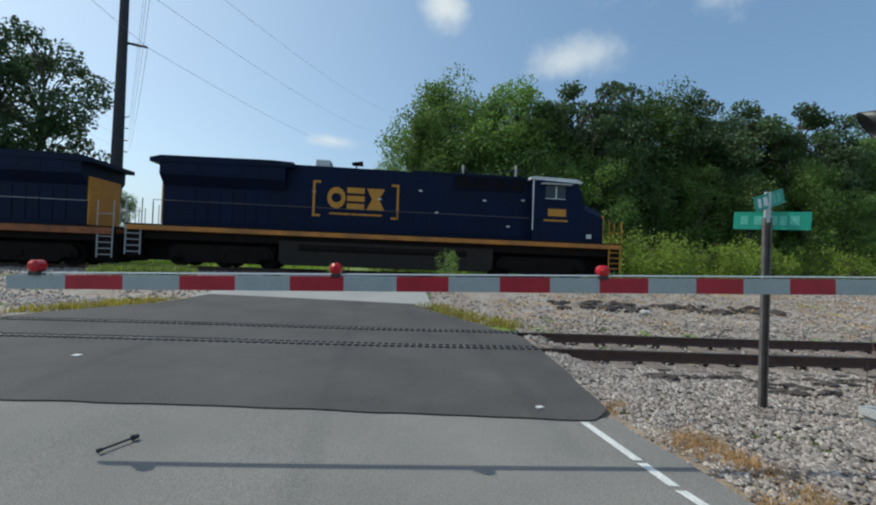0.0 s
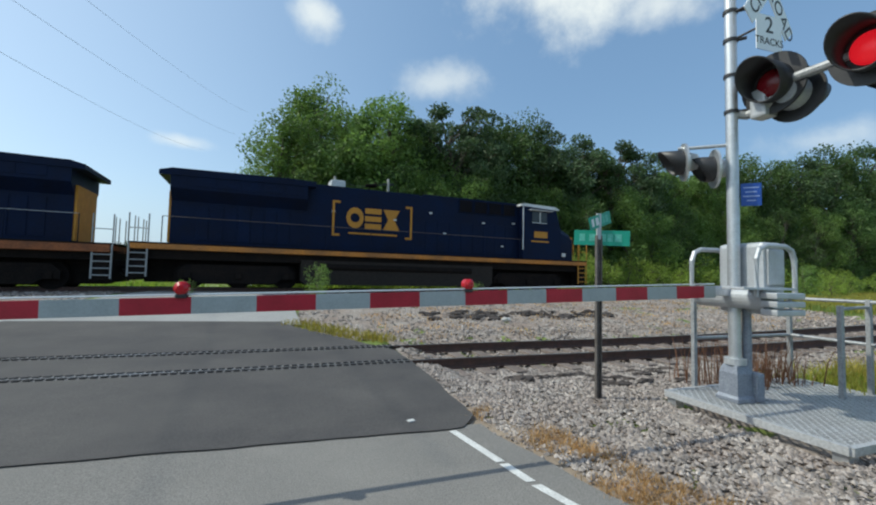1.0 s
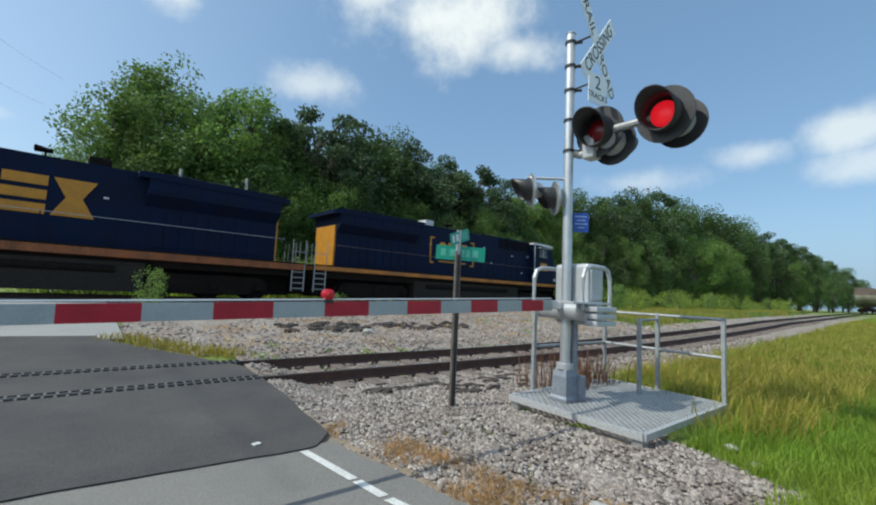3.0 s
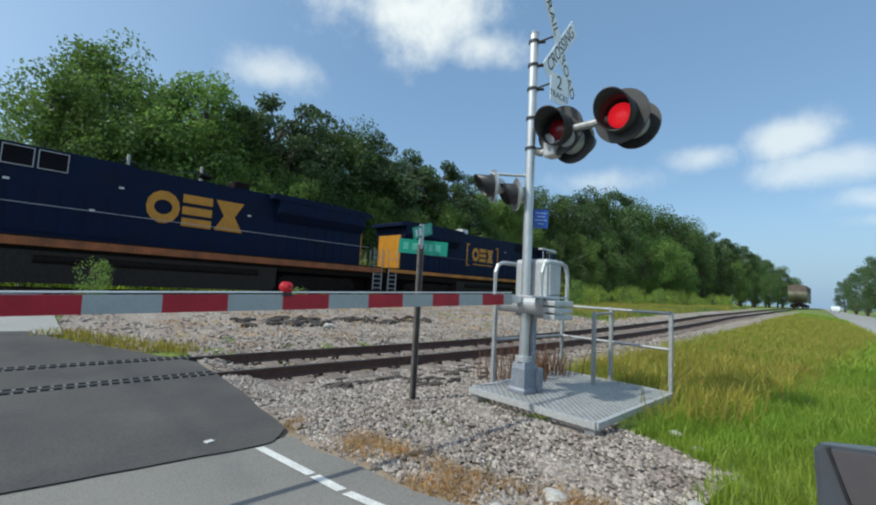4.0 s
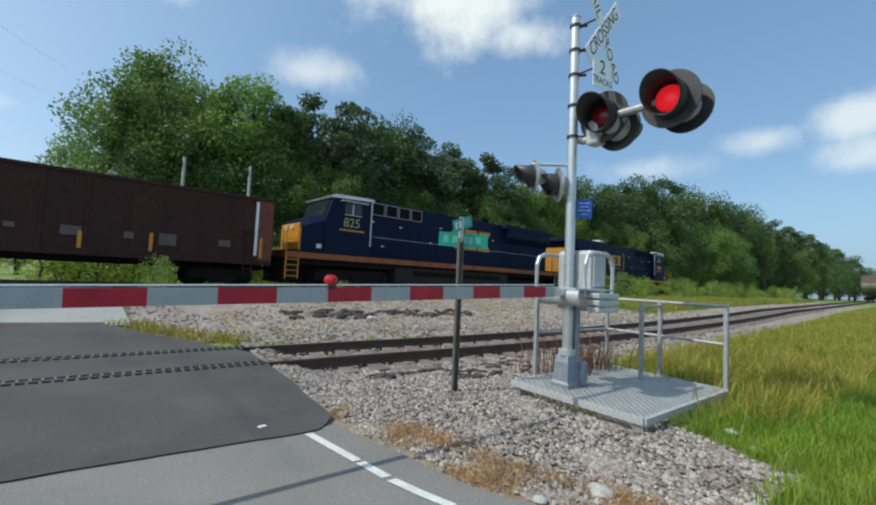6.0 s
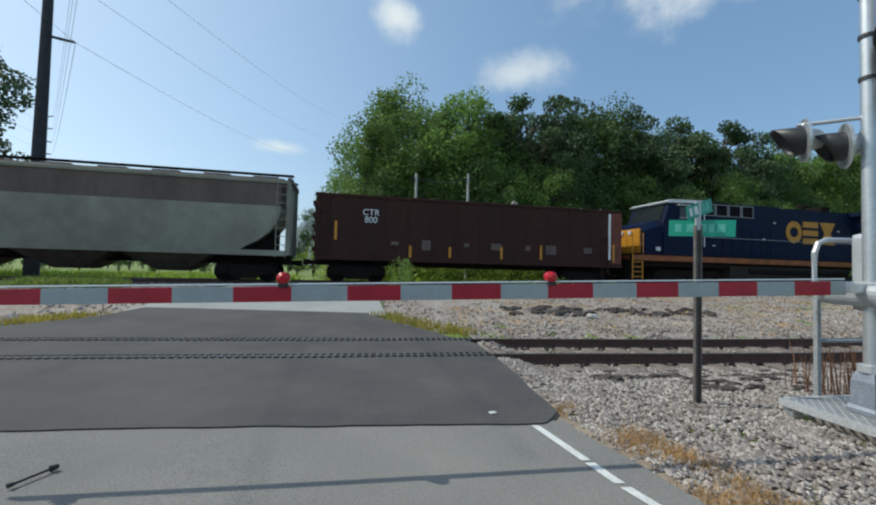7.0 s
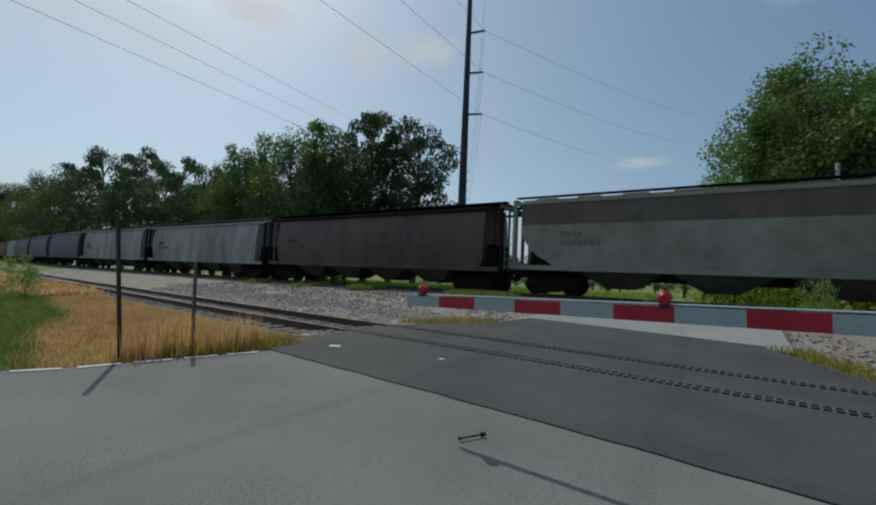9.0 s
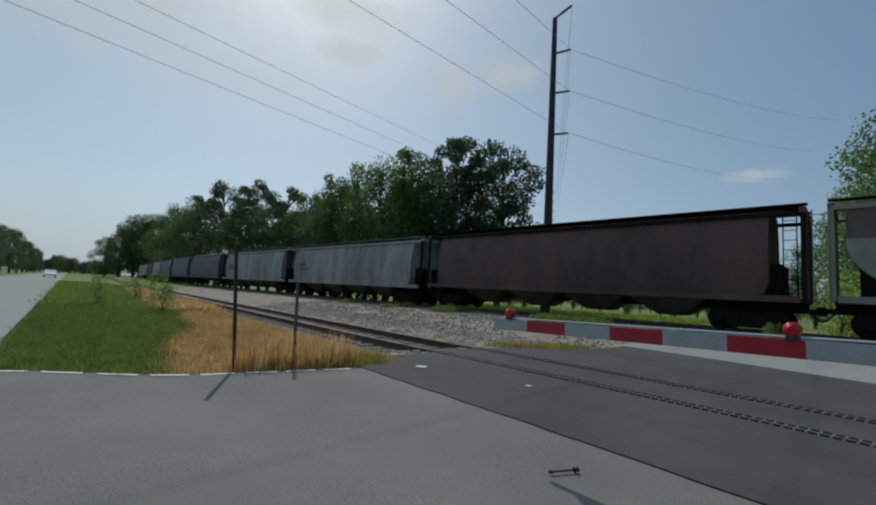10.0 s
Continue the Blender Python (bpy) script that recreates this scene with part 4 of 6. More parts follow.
def hopper(x0, x1, body_mat, band_mat, label, curved, detail=True, top=4.72):
    """Covered hopper wagon: rounded or slab sides, sloped ends over the trucks, chutes below and hatches on the roof."""
    root = tagged(empty("hopper_wagon"), label, "wagon", "wagons of the train")
    sets, L = [], (x1 - x0) / 2
    z0, zs, inb = 1.22, 2.5, 1.9
    if curved:
        zs, inb = 1.5, 1.5

    def ring(x, low, shrink=0.0):
        side = [(1.53 * math.sqrt(1 - 0.75 * ((k / 10 - 0.35) / 1.05) ** 2) if curved else 1.46, low + (top - 0.35 - low) * k / 10) for k in range(11)]
        roof = [(1.12 if curved else 1.3, top - 0.12), (0.7, top), (0.0, top + 0.04)]
        half = side + roof
        return [(x, -y, z) for y, z in half] + [(x, y, z) for y, z in half[-2::-1]]

    e0 = 1.0 if curved else 0.35
    e1, e2 = (1.42, 1.25) if curved else (1.53, 1.38)  # outer and inner face of the roof edge
    edge_mat = UNDER if body_mat is HOPPER_BROWN else body_mat
    xs = [(-L + e0, zs + 0.4), (-L + e0 + 0.12, zs), (-L + inb, z0), (L - inb, z0), (L - e0 - 0.12, zs), (L - e0, zs + 0.4)]
    if not curved:  # rounded openings over the trucks
        left = [(-L + 0.35, 3.05), (-L + 0.5, 2.6), (-L + 0.8, 2.2), (-L + 1.2, 1.85), (-L + 1.75, 1.55), (-L + 2.2, z0)]
        xs = left + [(-x, z) for x, z in left[::-1]]
    bm = loft([ring(x, z) for x, z in xs])
    bm.normal_update()
    if band_mat:
        bmesh.ops.bisect_plane(bm, geom=bm.verts[:] + bm.edges[:] + bm.faces[:], plane_co=(0, 0, 3.35), plane_no=(0, 0, 1))
        for f in bm.faces:
            f.material_index = 1 if f.calc_center_median().z > 3.35 else 0
    part("body", bm, [body_mat, band_mat or body_mat], root, "" if not band_mat else "pale grey body with a sooty upper band", smooth=False)
    part("roof_edge", box(-L, L, -e1, -e2, top - 0.36, top - 0.22, 0.02), edge_mat, root)
    part("roof_edge", box(-L, L, e2, e1, top - 0.36, top - 0.22, 0.02), edge_mat, root)
    if detail and curved:
        part("roof_walk", box(-L, L, -1.3, 1.3, top + 0.03, top + 0.055), edge_mat, root)
    part("side_sill", box(-L + 0.1, L - 0.1, -1.56, -1.4, 1.16, 1.4, 0.02), body_mat, root)
    part("side_sill", box(-L + 0.1, L - 0.1, 1.4, 1.56, 1.16, 1.4, 0.02), body_mat, root)
    part("centre_sill", box(-L, L, -0.35, 0.35, 0.78, 1.16), UNDER, root)
    for s in (-1, 1):
        truck(root, s * (L - 1.75), (-0.89, 0.89), 0.46, sets)
        coupler(root, s * (L + 0.1), s)
    if detail:
        for k in range(4):
            c = -L + 2.9 + (2 * L - 5.8) * (k + 0.5) / 4
            w = (2 * L - 5.8) / 8 * 0.96
            secs = [[(c - w * f, -y, z), (c + w * f, -y, z), (c + w * f, y, z), (c - w * f, y, z)] for f, y, z in ((1, 1.38, 1.24), (0.72, 1.1, 0.9), (0.3, 0.6, 0.42))]
            part("chute", loft(secs), CHUTE, root, "grimy brown discharge chute")
        for k in range(10):
            x = -L + 1.2 + (2 * L - 2.4) * k / 9
            part("roof_hatch", box(x - 0.55, x + 0.55, -0.35, 0.35, top + 0.02, top + 0.13, 0.03), band_mat or body_mat, root)
        for y0, y1 in ((-1.15, -0.75), (0.75, 1.15)):
            part("running_board", box(-L - 0.1, L + 0.1, y0, y1, top + 0.06, top + 0.1), UNDER, root)
        for s in (-1, 1):
            for y in (-1.42, 1.42):
                part("end_post", box(s * L - 0.07, s * L + 0.07, y - 0.07, y + 0.07, 1.2, top - 0.25, 0.015), UNDER if curved else body_mat, root)
            for y in (-0.5, 0.5):
                part("end_post", box(s * L - 0.05, s * L + 0.05, y - 0.05, y + 0.05, 1.2, top - 0.25, 0.01), body_mat, root)
            if curved:
                ladder(root, s * L - 0.42 * s - 0.2, s * L - 0.42 * s + 0.2, -0.9, 1.1, top - 0.3, 9, UNDER, "ladder", 0.016)
            else:
                ladder(root, s * L - 0.5, s * L - 0.08, -1.52, 1.1, top - 0.3, 9, body_mat, "ladder", 0.016)
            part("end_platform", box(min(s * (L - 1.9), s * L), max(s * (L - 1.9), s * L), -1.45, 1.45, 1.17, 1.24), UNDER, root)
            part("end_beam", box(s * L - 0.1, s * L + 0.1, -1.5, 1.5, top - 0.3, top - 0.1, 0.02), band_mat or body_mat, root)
            # dark box: rigging below, shade under the slope sheet painted as its upper part
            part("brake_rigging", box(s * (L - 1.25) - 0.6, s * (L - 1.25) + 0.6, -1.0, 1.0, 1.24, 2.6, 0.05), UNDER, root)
        for row, (z, count) in enumerate(((2.75, 4), (2.35, 7))):
            for k in range(count):
                g = -L + 2.3 + 0.27 * k
                face = -1.54 if curved else -1.472
                bm = bmesh.new()
                add_box(bm, g, g + 0.05, face, -1.45, z, z + 0.26)
                add_box(bm, g + 0.12, g + 0.17, face, -1.45, z, z + 0.26)
                add_box(bm, g + 0.05, g + 0.12, face, -1.45, z + (0.1 if k % 2 else 0.21), z + (0.15 if k % 2 else 0.26))
                part("stencil", bm, HOPPER_TOP, root, "illegible faded stencilling")
    CONSIST.append((root, (x0 + x1) / 2, sets if detail else []))


hopper(-74.85, -53.75, HOPPER_GREY, HOPPER_TOP, "pale grey covered hopper wagon with sooty upper band", False)
hopper(-94.7, -75.45, HOPPER_BROWN, None, "dark rusty brown round-sided covered hopper wagon", True)
hopper(-114.9, -95.35, HOPPER_WHITE, None, "streaked pale grey round-sided covered hopper wagon", True)
hopper(-134.0, -115.5, HOPPER_WHITE, None, "pale greenish grey covered hopper wagon", True)
X_BACK = -134.7
for kind, tone in enumerate((HOPPER_BLUE, HOPPER_BLUE, HOPPER_BLUE, HOPPER_WHITE, GONDOLA_RED, HOPPER_WHITE, HOPPER_GREY, HOPPER_BLUE)):
    if X_BACK > -262:
        hopper(X_BACK - 17.5, X_BACK, tone, None, "weathered covered hopper wagon far down the train", True, False)
        X_BACK -= 18.2

# ---- crossing signal with gate ----
MX, MY, PZ = 4.64, 3.68, 0.12


def disc(bm, c, axis, r, t, n=24):
    a = Vector(axis).normalized()
    add_tube(bm, Vector(c), Vector(c) + a * t, r, None, n)


def signal_lamp(parent, c, way, lens_mat, size=1.0, tone=None):
    """Flashing lamp: black backing disc, long visor, red lens; way is where it faces."""
    w = Vector(way).normalized()
    c = Vector(c)
    bm = bmesh.new()
    disc(bm, c, -w, 0.255 * size, 0.025, 32)
    back = part("backing_disc", bm, tone or BLACK_PAINT, parent)
    q = w.to_track_quat("Z", "Y").to_matrix()
    bm = bmesh.new()
    n, rings = 28, []
    for r, k in ((0.165, 0), (0.17, 1), (0.158, 1), (0.15, 0)):
        row = []
        for i in range(n):
            t = 2 * math.pi * i / n
            up = (q @ Vector((math.cos(t), math.sin(t), 0)))
            length = (0.2 + 0.1 * up.z) * k * size
            row.append(bm.verts.new(c + (q @ Vector((r * math.cos(t), r * math.sin(t), 0))) * size + w * length))
        rings.append(row)
    for a, b in zip(rings, rings[1:]):
        for i in range(n):
            bm.faces.new((a[i], a[(i + 1) % n], b[(i + 1) % n], b[i]))
    bmesh.ops.recalc_face_normals(bm, faces=bm.faces)
    part("visor", bm, BLACK_PAINT, parent, smooth=True)
    secs = []
    for k in range(5):
        a = math.pi / 2 * k / 4.6
        secs.append([c + w * (0.012 + 0.045 * math.sin(a)) * size + (q @ Vector((0.118 * math.cos(a) * math.cos(t), 0.118 * math.cos(a) * math.sin(t), 0))) * size
                     for t in (2 * math.pi * i / 24 for i in range(24))])
    part("lens", loft(secs), lens_mat, parent, "round red lens", smooth=True)
    bm = bmesh.new()
    add_tube(bm, c - w * 0.02, c - w * 0.17 * size, 0.15 * size, 0.1 * size, 20)
    part("lamp_housing", bm, ALU_PAINT, parent, "silver rear housing")
    return back


def build_signal():
    root = tagged(empty("crossing_signal"), "galvanised level crossing signal with crossbuck, red lamps and lowered striped gate", "crossing signal")
    part("mast", tube((MX, MY, 0.3), (MX, MY, 5.12), 0.064, 0.062, 24), GALV, root, "bright galvanised steel mast", smooth=False)
    bm = tube((MX, MY, 5.12), (MX, MY, 5.15), 0.07, 0.05, 20)
    part("mast_cap", bm, GALV, root)
    for z in (4.98, 4.63, 4.28, 3.85, 3.42):
        bm = tube((MX, MY, z), (MX, MY, z + 0.035), 0.078, None, 20)
        add_tube(bm, (MX, MY, z + 0.017), (MX + 0.1, MY - 0.12, z + 0.017), 0.02, None, 8)
        part("clamp_band", bm, BLACK_PAINT, root)
    # foundation casting
    secs = [[(MX + sx * w, MY + sy * w, z) for sx, sy in ((-1, -1), (1, -1), (1, 1), (-1, 1))] for w, z in ((0.135, PZ), (0.135, PZ + 0.04), (0.115, PZ + 0.07), (0.11, PZ + 0.31), (0.09, PZ + 0.38), (0.08, PZ + 0.4))]
    part("mast_base", loft(secs), BASE_GREY, root, "squat blue-grey base casting")
    part("base_collar", tube((MX, MY, PZ + 0.4), (MX, MY, PZ + 0.47), 0.11, None, 20), ALU_PAINT, root)
    part("junction_box", box(MX + 0.115, MX + 0.24, MY - 0.16, MY + 0.06, PZ, PZ + 0.32, 0.03), BASE_GREY, root)
    part("conduit", tube((MX + 0.12, MY - 0.05, PZ + 0.3), (MX + 0.12, MY - 0.05, 1.2), 0.045, None, 16), BASE_GREY, root, "dull grey cable conduit")
    # gate mechanism
    part("mechanism_case", box(MX + 0.08, MX + 0.4, MY - 0.28, MY + 0.26, 1.1, 1.9, 0.05), ALU_PAINT, root, "silver gate mechanism case")
    part("case_door", box(MX + 0.12, MX + 0.36, MY - 0.305, MY - 0.28, 1.42, 1.82, 0.02), ALU_PAINT, root)
    for y in (MY - 0.42, MY + 0.36):
        pts = [(MX - 0.22, y, 1.3), (MX - 0.22, y, 1.7), (MX - 0.18, y, 1.8), (MX - 0.08, y, 1.84), (MX + 0.2, y, 1.84), (MX + 0.29, y, 1.8), (MX + 0.33, y, 1.7), (MX + 0.33, y, 1.3)]
        part("guard_hoop", path_tube(pts, 0.028, 8), ALU_PAINT, root, "bent silver guard hoop")
    part("hub", tube((MX - 0.05, MY - 0.42, 1.28), (MX - 0.05, MY + 0.4, 1.28), 0.12, None, 20), ALU_PAINT, root)
    bm = bmesh.new()
    for k in range(3):
        add_box(bm, MX - 0.22, MX + 0.18, MY - 0.62, MY - 0.45, 1.12 + 0.085 * k, 1.18 + 0.085 * k, bevel=0.012)
    part("counterweight", bm, ALU_PAINT, root, "stacked silver counterweight plates")
    part("arm_clamp", box(MX - 0.6, MX - 0.08, MY - 0.07, MY + 0.01, 1.29, 1.4, 0.01), GALV, root)
    part("arm_tray", box(MX - 0.5, MX + 0.25, MY - 0.5, MY - 0.26, 1.375, 1.4, 0.006), ALU_PAINT, root)
    # gate arm, slightly turned and drooping to its tip
    a, b = Vector((4.25, 3.60, 1.34)), Vector((-3.22, 3.05, 1.14))
    way = (b - a).normalized()
    q = Matrix.Translation(a) @ way.to_track_quat("X", "Z").to_matrix().to_4x4()
    length = (b - a).length
    x, k = 0.0, 0
    first = length - math.floor(length / 0.4065) * 0.4065
    arm = part("gate_arm", box(0, length, -0.01, 0.01, -0.04, 0.04), ARM_WHITE, root, "slim red and white striped gate arm")
    arm.matrix_local = q
    spans = [(0, first)] + [(first + 0.4065 * i, first + 0.4065 * (i + 1)) for i in range(round((length - first) / 0.4065))]
    for i, (s0, s1) in enumerate(spans[::-1]):
        h0, h1 = 0.066 - 0.014 * s0 / length, 0.066 - 0.014 * s1 / length
        red = i % 2 == 1
        bm = loft([[(s, -0.014, -h), (s, 0.014, -h), (s, 0.014, h), (s, -0.014, h)] for s, h in ((s0, h0), (s1, h1))])
        part("stripe_panel", bm, ARM_RED if red else ARM_WHITE, arm)
    part("arm_cable", tube((0, 0, 0.085), (length - 0.1, 0, 0.068), 0.007, None, 6), SIGN_WHITE, arm)
    for s in (length - 0.2, length - 2.38, length - 4.5):
        bm = bmesh.new()
        add_tube(bm, (s, -0.035, 0.118), (s, 0.035, 0.118), 0.045, None, 20)
        add_tube(bm, (s, -0.06, 0.118), (s, -0.035, 0.118), 0.02, 0.045, 20)
        add_tube(bm, (s, 0.035, 0.118), (s, 0.06, 0.118), 0.045, 0.02, 20)
        part("arm_lamp", bm, RED_LENS, arm, "small round red gate lamp", smooth=False)
        part("lamp_foot", box(s - 0.035, s + 0.035, -0.04, 0.04, 0.05, 0.08, 0.008), BLACK_PAINT, arm)
    # crossbuck
    cz, cy = 4.78, MY - 0.38
    for ang, text in ((-50, (("RAIL", -0.4), ("ROAD", 0.4))), (50, (("CROSSING", 0.0),))):
        y = cy - 0.014 if ang > 0 else cy
        blade = part("crossbuck_blade", box(-0.66, 0.66, -0.005, 0.005, -0.105, 0.105), SIGN_SHEET, root, "white crossbuck blade with black lettering")
        blade.matrix_local = pose(MX + 0.08, y, cz, 0, -ang, 10)
        for word, at in text:
            words(word, 0.235 if ang > 0 else 0.225, SIGN_BLACK, blade, pose(at, -0.0065, -0.005, 90, 0, 0), 0.001)
    for z in (4.98, 4.63):
        part("sign_bracket", tube((MX, MY, z), (MX + 0.06, cy, z), 0.014, None, 8), BLACK_PAINT, root)
    plate = part("track_count_sign", box(-0.19, 0.19, -0.004, 0.004, -0.2, 0.2), SIGN_SHEET, root, "small white track count sign")
    plate.matrix_local = pose(MX + 0.08, cy, 4.2)
    words("2", 0.26, SIGN_BLACK, plate, pose(0, -0.0055, 0.08, 90, 0, 0), 0.001)
    words("TRACKS", 0.115, SIGN_BLACK, plate, pose(0, -0.0055, -0.1, 90, 0, 0), 0.001)
    part("sign_bracket", tube((MX, MY, 4.3), (MX + 0.06, cy, 4.32), 0.014, None, 8), BLACK_PAINT, root)
    # blue emergency notice
    note = part("notice_plate", box(-0.1, 0.1, -0.004, 0.004, -0.13, 0.13), SIGN_BLUE, root, "small blue notice plate")
    note.matrix_local = pose(MX + 0.15, MY - 0.1, 2.46, 0, 0, -38)
    for k, w in enumerate((0.15, 0.11, 0.16, 0.09)):
        bar = part("notice_line", box(-w / 2, w / 2, -0.0065, -0.0045, 0.073 - 0.05 * k, 0.087 - 0.05 * k), FADED_BLUE, note)
    # lamp pairs
    part("lamp_arm", path_tube([(MX, MY, 3.42), (MX + 0.1, MY - 0.1, 3.38), (MX + 0.14, MY - 0.3, 3.4), (MX + 0.14, MY - 0.42, 3.55), (MX + 0.14, MY - 0.5, 3.62), (MX + 0.2, 2.4, 3.62)], 0.05, 10), DULL_GALV, root)
    part("terminal_box", box(MX + 0.06, MX + 0.26, MY - 0.34, MY - 0.16, 3.3, 3.62, 0.03), ALU_PAINT, root)
    signal_lamp(root, (MX + 0.12, 3.3, 3.64), (-1, -0.08, -0.03), RED_DARK, 1.3)
    signal_lamp(root, (MX + 0.17, 2.47, 3.62), (-1, -0.08, -0.03), RED_LIT, 1.3)
    signal_lamp(root, (MX + 0.32, 3.2, 3.5), (1, 0.06, -0.03), RED_DARK, 1.15)
    signal_lamp(root, (MX + 0.42, 2.4, 3.55), (1, 0.06, -0.03), RED_DARK, 1.15)
    part("lamp_arm", tube((MX, MY, 3.05), (4.28, 4.1, 3.08), 0.022, None, 8), GALV, root)
    signal_lamp(root, (4.30, 4.05, 2.9), (-0.85, 0.55, -0.03), RED_DARK, 0.9, GALV)
    signal_lamp(root, (4.56, 3.86, 2.8), (-0.85, 0.55, -0.03), RED_DARK, 0.9, GALV)


build_signal()


def build_platform():
    root = tagged(empty("service_platform"), "galvanised grating platform with pipe railing round the signal", "platform")
    A, B, C, D = Vector((4.18, 4.2)), Vector((4.26, 2.4)), Vector((6.62, 2.58)), Vector((6.6, 4.4))
    z = PZ

    def P(u, v):
        return (A + (D - A) * u) * (1 - v) + (B + (C - B) * u) * v

    def beam(p, q, h, w, name):
        d = (q - p)
        n = Vector((-d.y, d.x)).normalized() * w / 2
        bm = loft([[(*(p + n), zz), (*(q + n), zz), (*(q - n), zz), (*(p - n), zz)] for zz in (z - h, z)])
        part(name, bm, GRATING, root)
    for p, q in ((A, B), (B, C), (C, D), (D, A)):
        beam(p, q, 0.07, 0.05, "edge_beam")
    bm = bmesh.new()
    for way in (1, -1):  # crossing slanted bars of the open grating
        for k in range(-18, 44):
            u0 = k / 26
            u1 = u0 + way * 0.72
            lo, hi = sorted(((0 - u0) / (u1 - u0), (1 - u0) / (u1 - u0)))
            v0, v1 = max(0.0, lo), min(1.0, hi)
            if v1 - v0 < 0.02:
                continue
            p, q = P(u0 + (u1 - u0) * v0, v0), P(u0 + (u1 - u0) * v1, v1)
            n = Vector((0.008, 0))
            top = z - 0.004 - 0.002 * (way < 0)
            vs = [bm.verts.new((*(r + s * n), zz)) for zz in (z - 0.03, top) for r, s in ((p, -1), (q, -1), (q, 1), (p, 1))]
            for f in ((0, 1, 5, 4), (1, 2, 6, 5), (2, 3, 7, 6), (3, 0, 4, 7), (4, 5, 6, 7)):
                bm.faces.new([vs[i] for i in f])
    part("grating", bm, GRATING, root, "open steel grating")
    for u, v in ((0.03, 0.04), (0.97, 0.04), (0.03, 0.96), (0.97, 0.96), (0.5, 0.5)):
        p = P(u, v)
        part("foot", box(p.x - 0.06, p.x + 0.06, p.y - 0.06, p.y + 0.06, -0.2, z - 0.03), GALV, root)
    posts = [(4.75, 4.32), (5.7, 4.36), (6.58, 4.4), (6.6, 3.5), (6.62, 2.6), (6.0, 3.45)]
    for i, (x, y) in enumerate(posts):
        part("railing_post", box(x - 0.026, x + 0.026, y - 0.026, y + 0.026, z - 0.05, 1.27 if i < 5 else 1.2, 0.006), DULL_GALV, root)
    for zz in (1.24, 0.72):
        part("rail_tube", path_tube([(4.75, 4.32, zz), (6.58, 4.4, zz)], 0.022, 8), DULL_GALV, root)
        part("rail_tube", path_tube([(6.58, 4.4, zz), (6.6, 3.5, zz), (6.62, 2.6, zz)], 0.022, 8), DULL_GALV, root)
    part("rail_tube", path_tube([(6.0, 3.45, 1.16), (6.6, 3.5, 1.18)], 0.02, 8), DULL_GALV, root)


build_platform()


def build_street_sign():
    root = tagged(empty("street_sign"), "green street name sign blades on a slim steel post", "street sign")
    x, y = 3.45, 4.52
    bm = bmesh.new()
    add_box(bm, x - 0.04, x - 0.025, y - 0.02, y + 0.02, -0.15, 2.0)
    add_box(bm, x + 0.025, x + 0.04, y - 0.02, y + 0.02, -0.15, 2.0)
    add_box(bm, x - 0.025, x + 0.025, y + 0.008, y + 0.02, -0.15, 1.95)
    part("post", bm, POST_STEEL, root, "weathered dark channel steel post")
    for (z, w, h, rz, cx) in ((1.97, 0.66, 0.19, -36, 0.04), (2.19, 0.5, 0.16, 22, 0.02)):
        blade = part("sign_blade", box(-w / 2, w / 2, -0.003, 0.003, -h / 2, h / 2, 0.0), SIGN_GREEN, root, "green sign blade with white lettering bars")
        blade.matrix_local = pose(x + cx, y, z, 0, 2 if rz < 20 else -17, rz)
        for k, (a, b) in enumerate(((-0.4, -0.3), (-0.22, -0.08), (-0.05, 0.08), (0.11, 0.2), (0.24, 0.36))):
            part("letter_bar", box(a * w, b * w, -0.0055, -0.0032, -0.045, 0.05), SIGN_WHITE if rz > 0 and k < 2 else FADED_GREEN, blade, "illegible pale lettering")
    part("blade_bracket", box(x - 0.03, x + 0.03, y - 0.012, y + 0.012, 1.95, 2.28), ALU_PAINT, root)


build_street_sign()

# ---- ballast, stones, grass ----
def in_gravel(x, y):
    """Loose stone beside the road, round the signal and along both tracks."""
    ny, fy = near_y(x), far_y(x)
    if ny - (2.6 if x < 4 else 3.3) < y < ny + (2.0 if x < 8 else 2.8):
        return not -8.3 < x < 1.7
    if x > 23 + 4 * noise.noise((x * 0.3, y * 0.4, 2)) and ny + 2.0 <= y < fy - 2.3:
        return False
    if ny <= y < fy + 2.6 and -70 < x < 70:
        return not -7.0 < x < -0.2 - 0.1 * (y - 12)
    edge = shoulder(y) + 0.15 + 0.12 * noise.noise((x * 2, y * 2, 0)) if y < 3.9 else 1.75
    if 1.2 < y <= ny and x > edge:
        return x < 4.5 + 0.45 * (y - 1.6) + 0.25 * noise.noise((x * 1.3, y * 1.3, 7))
    return False


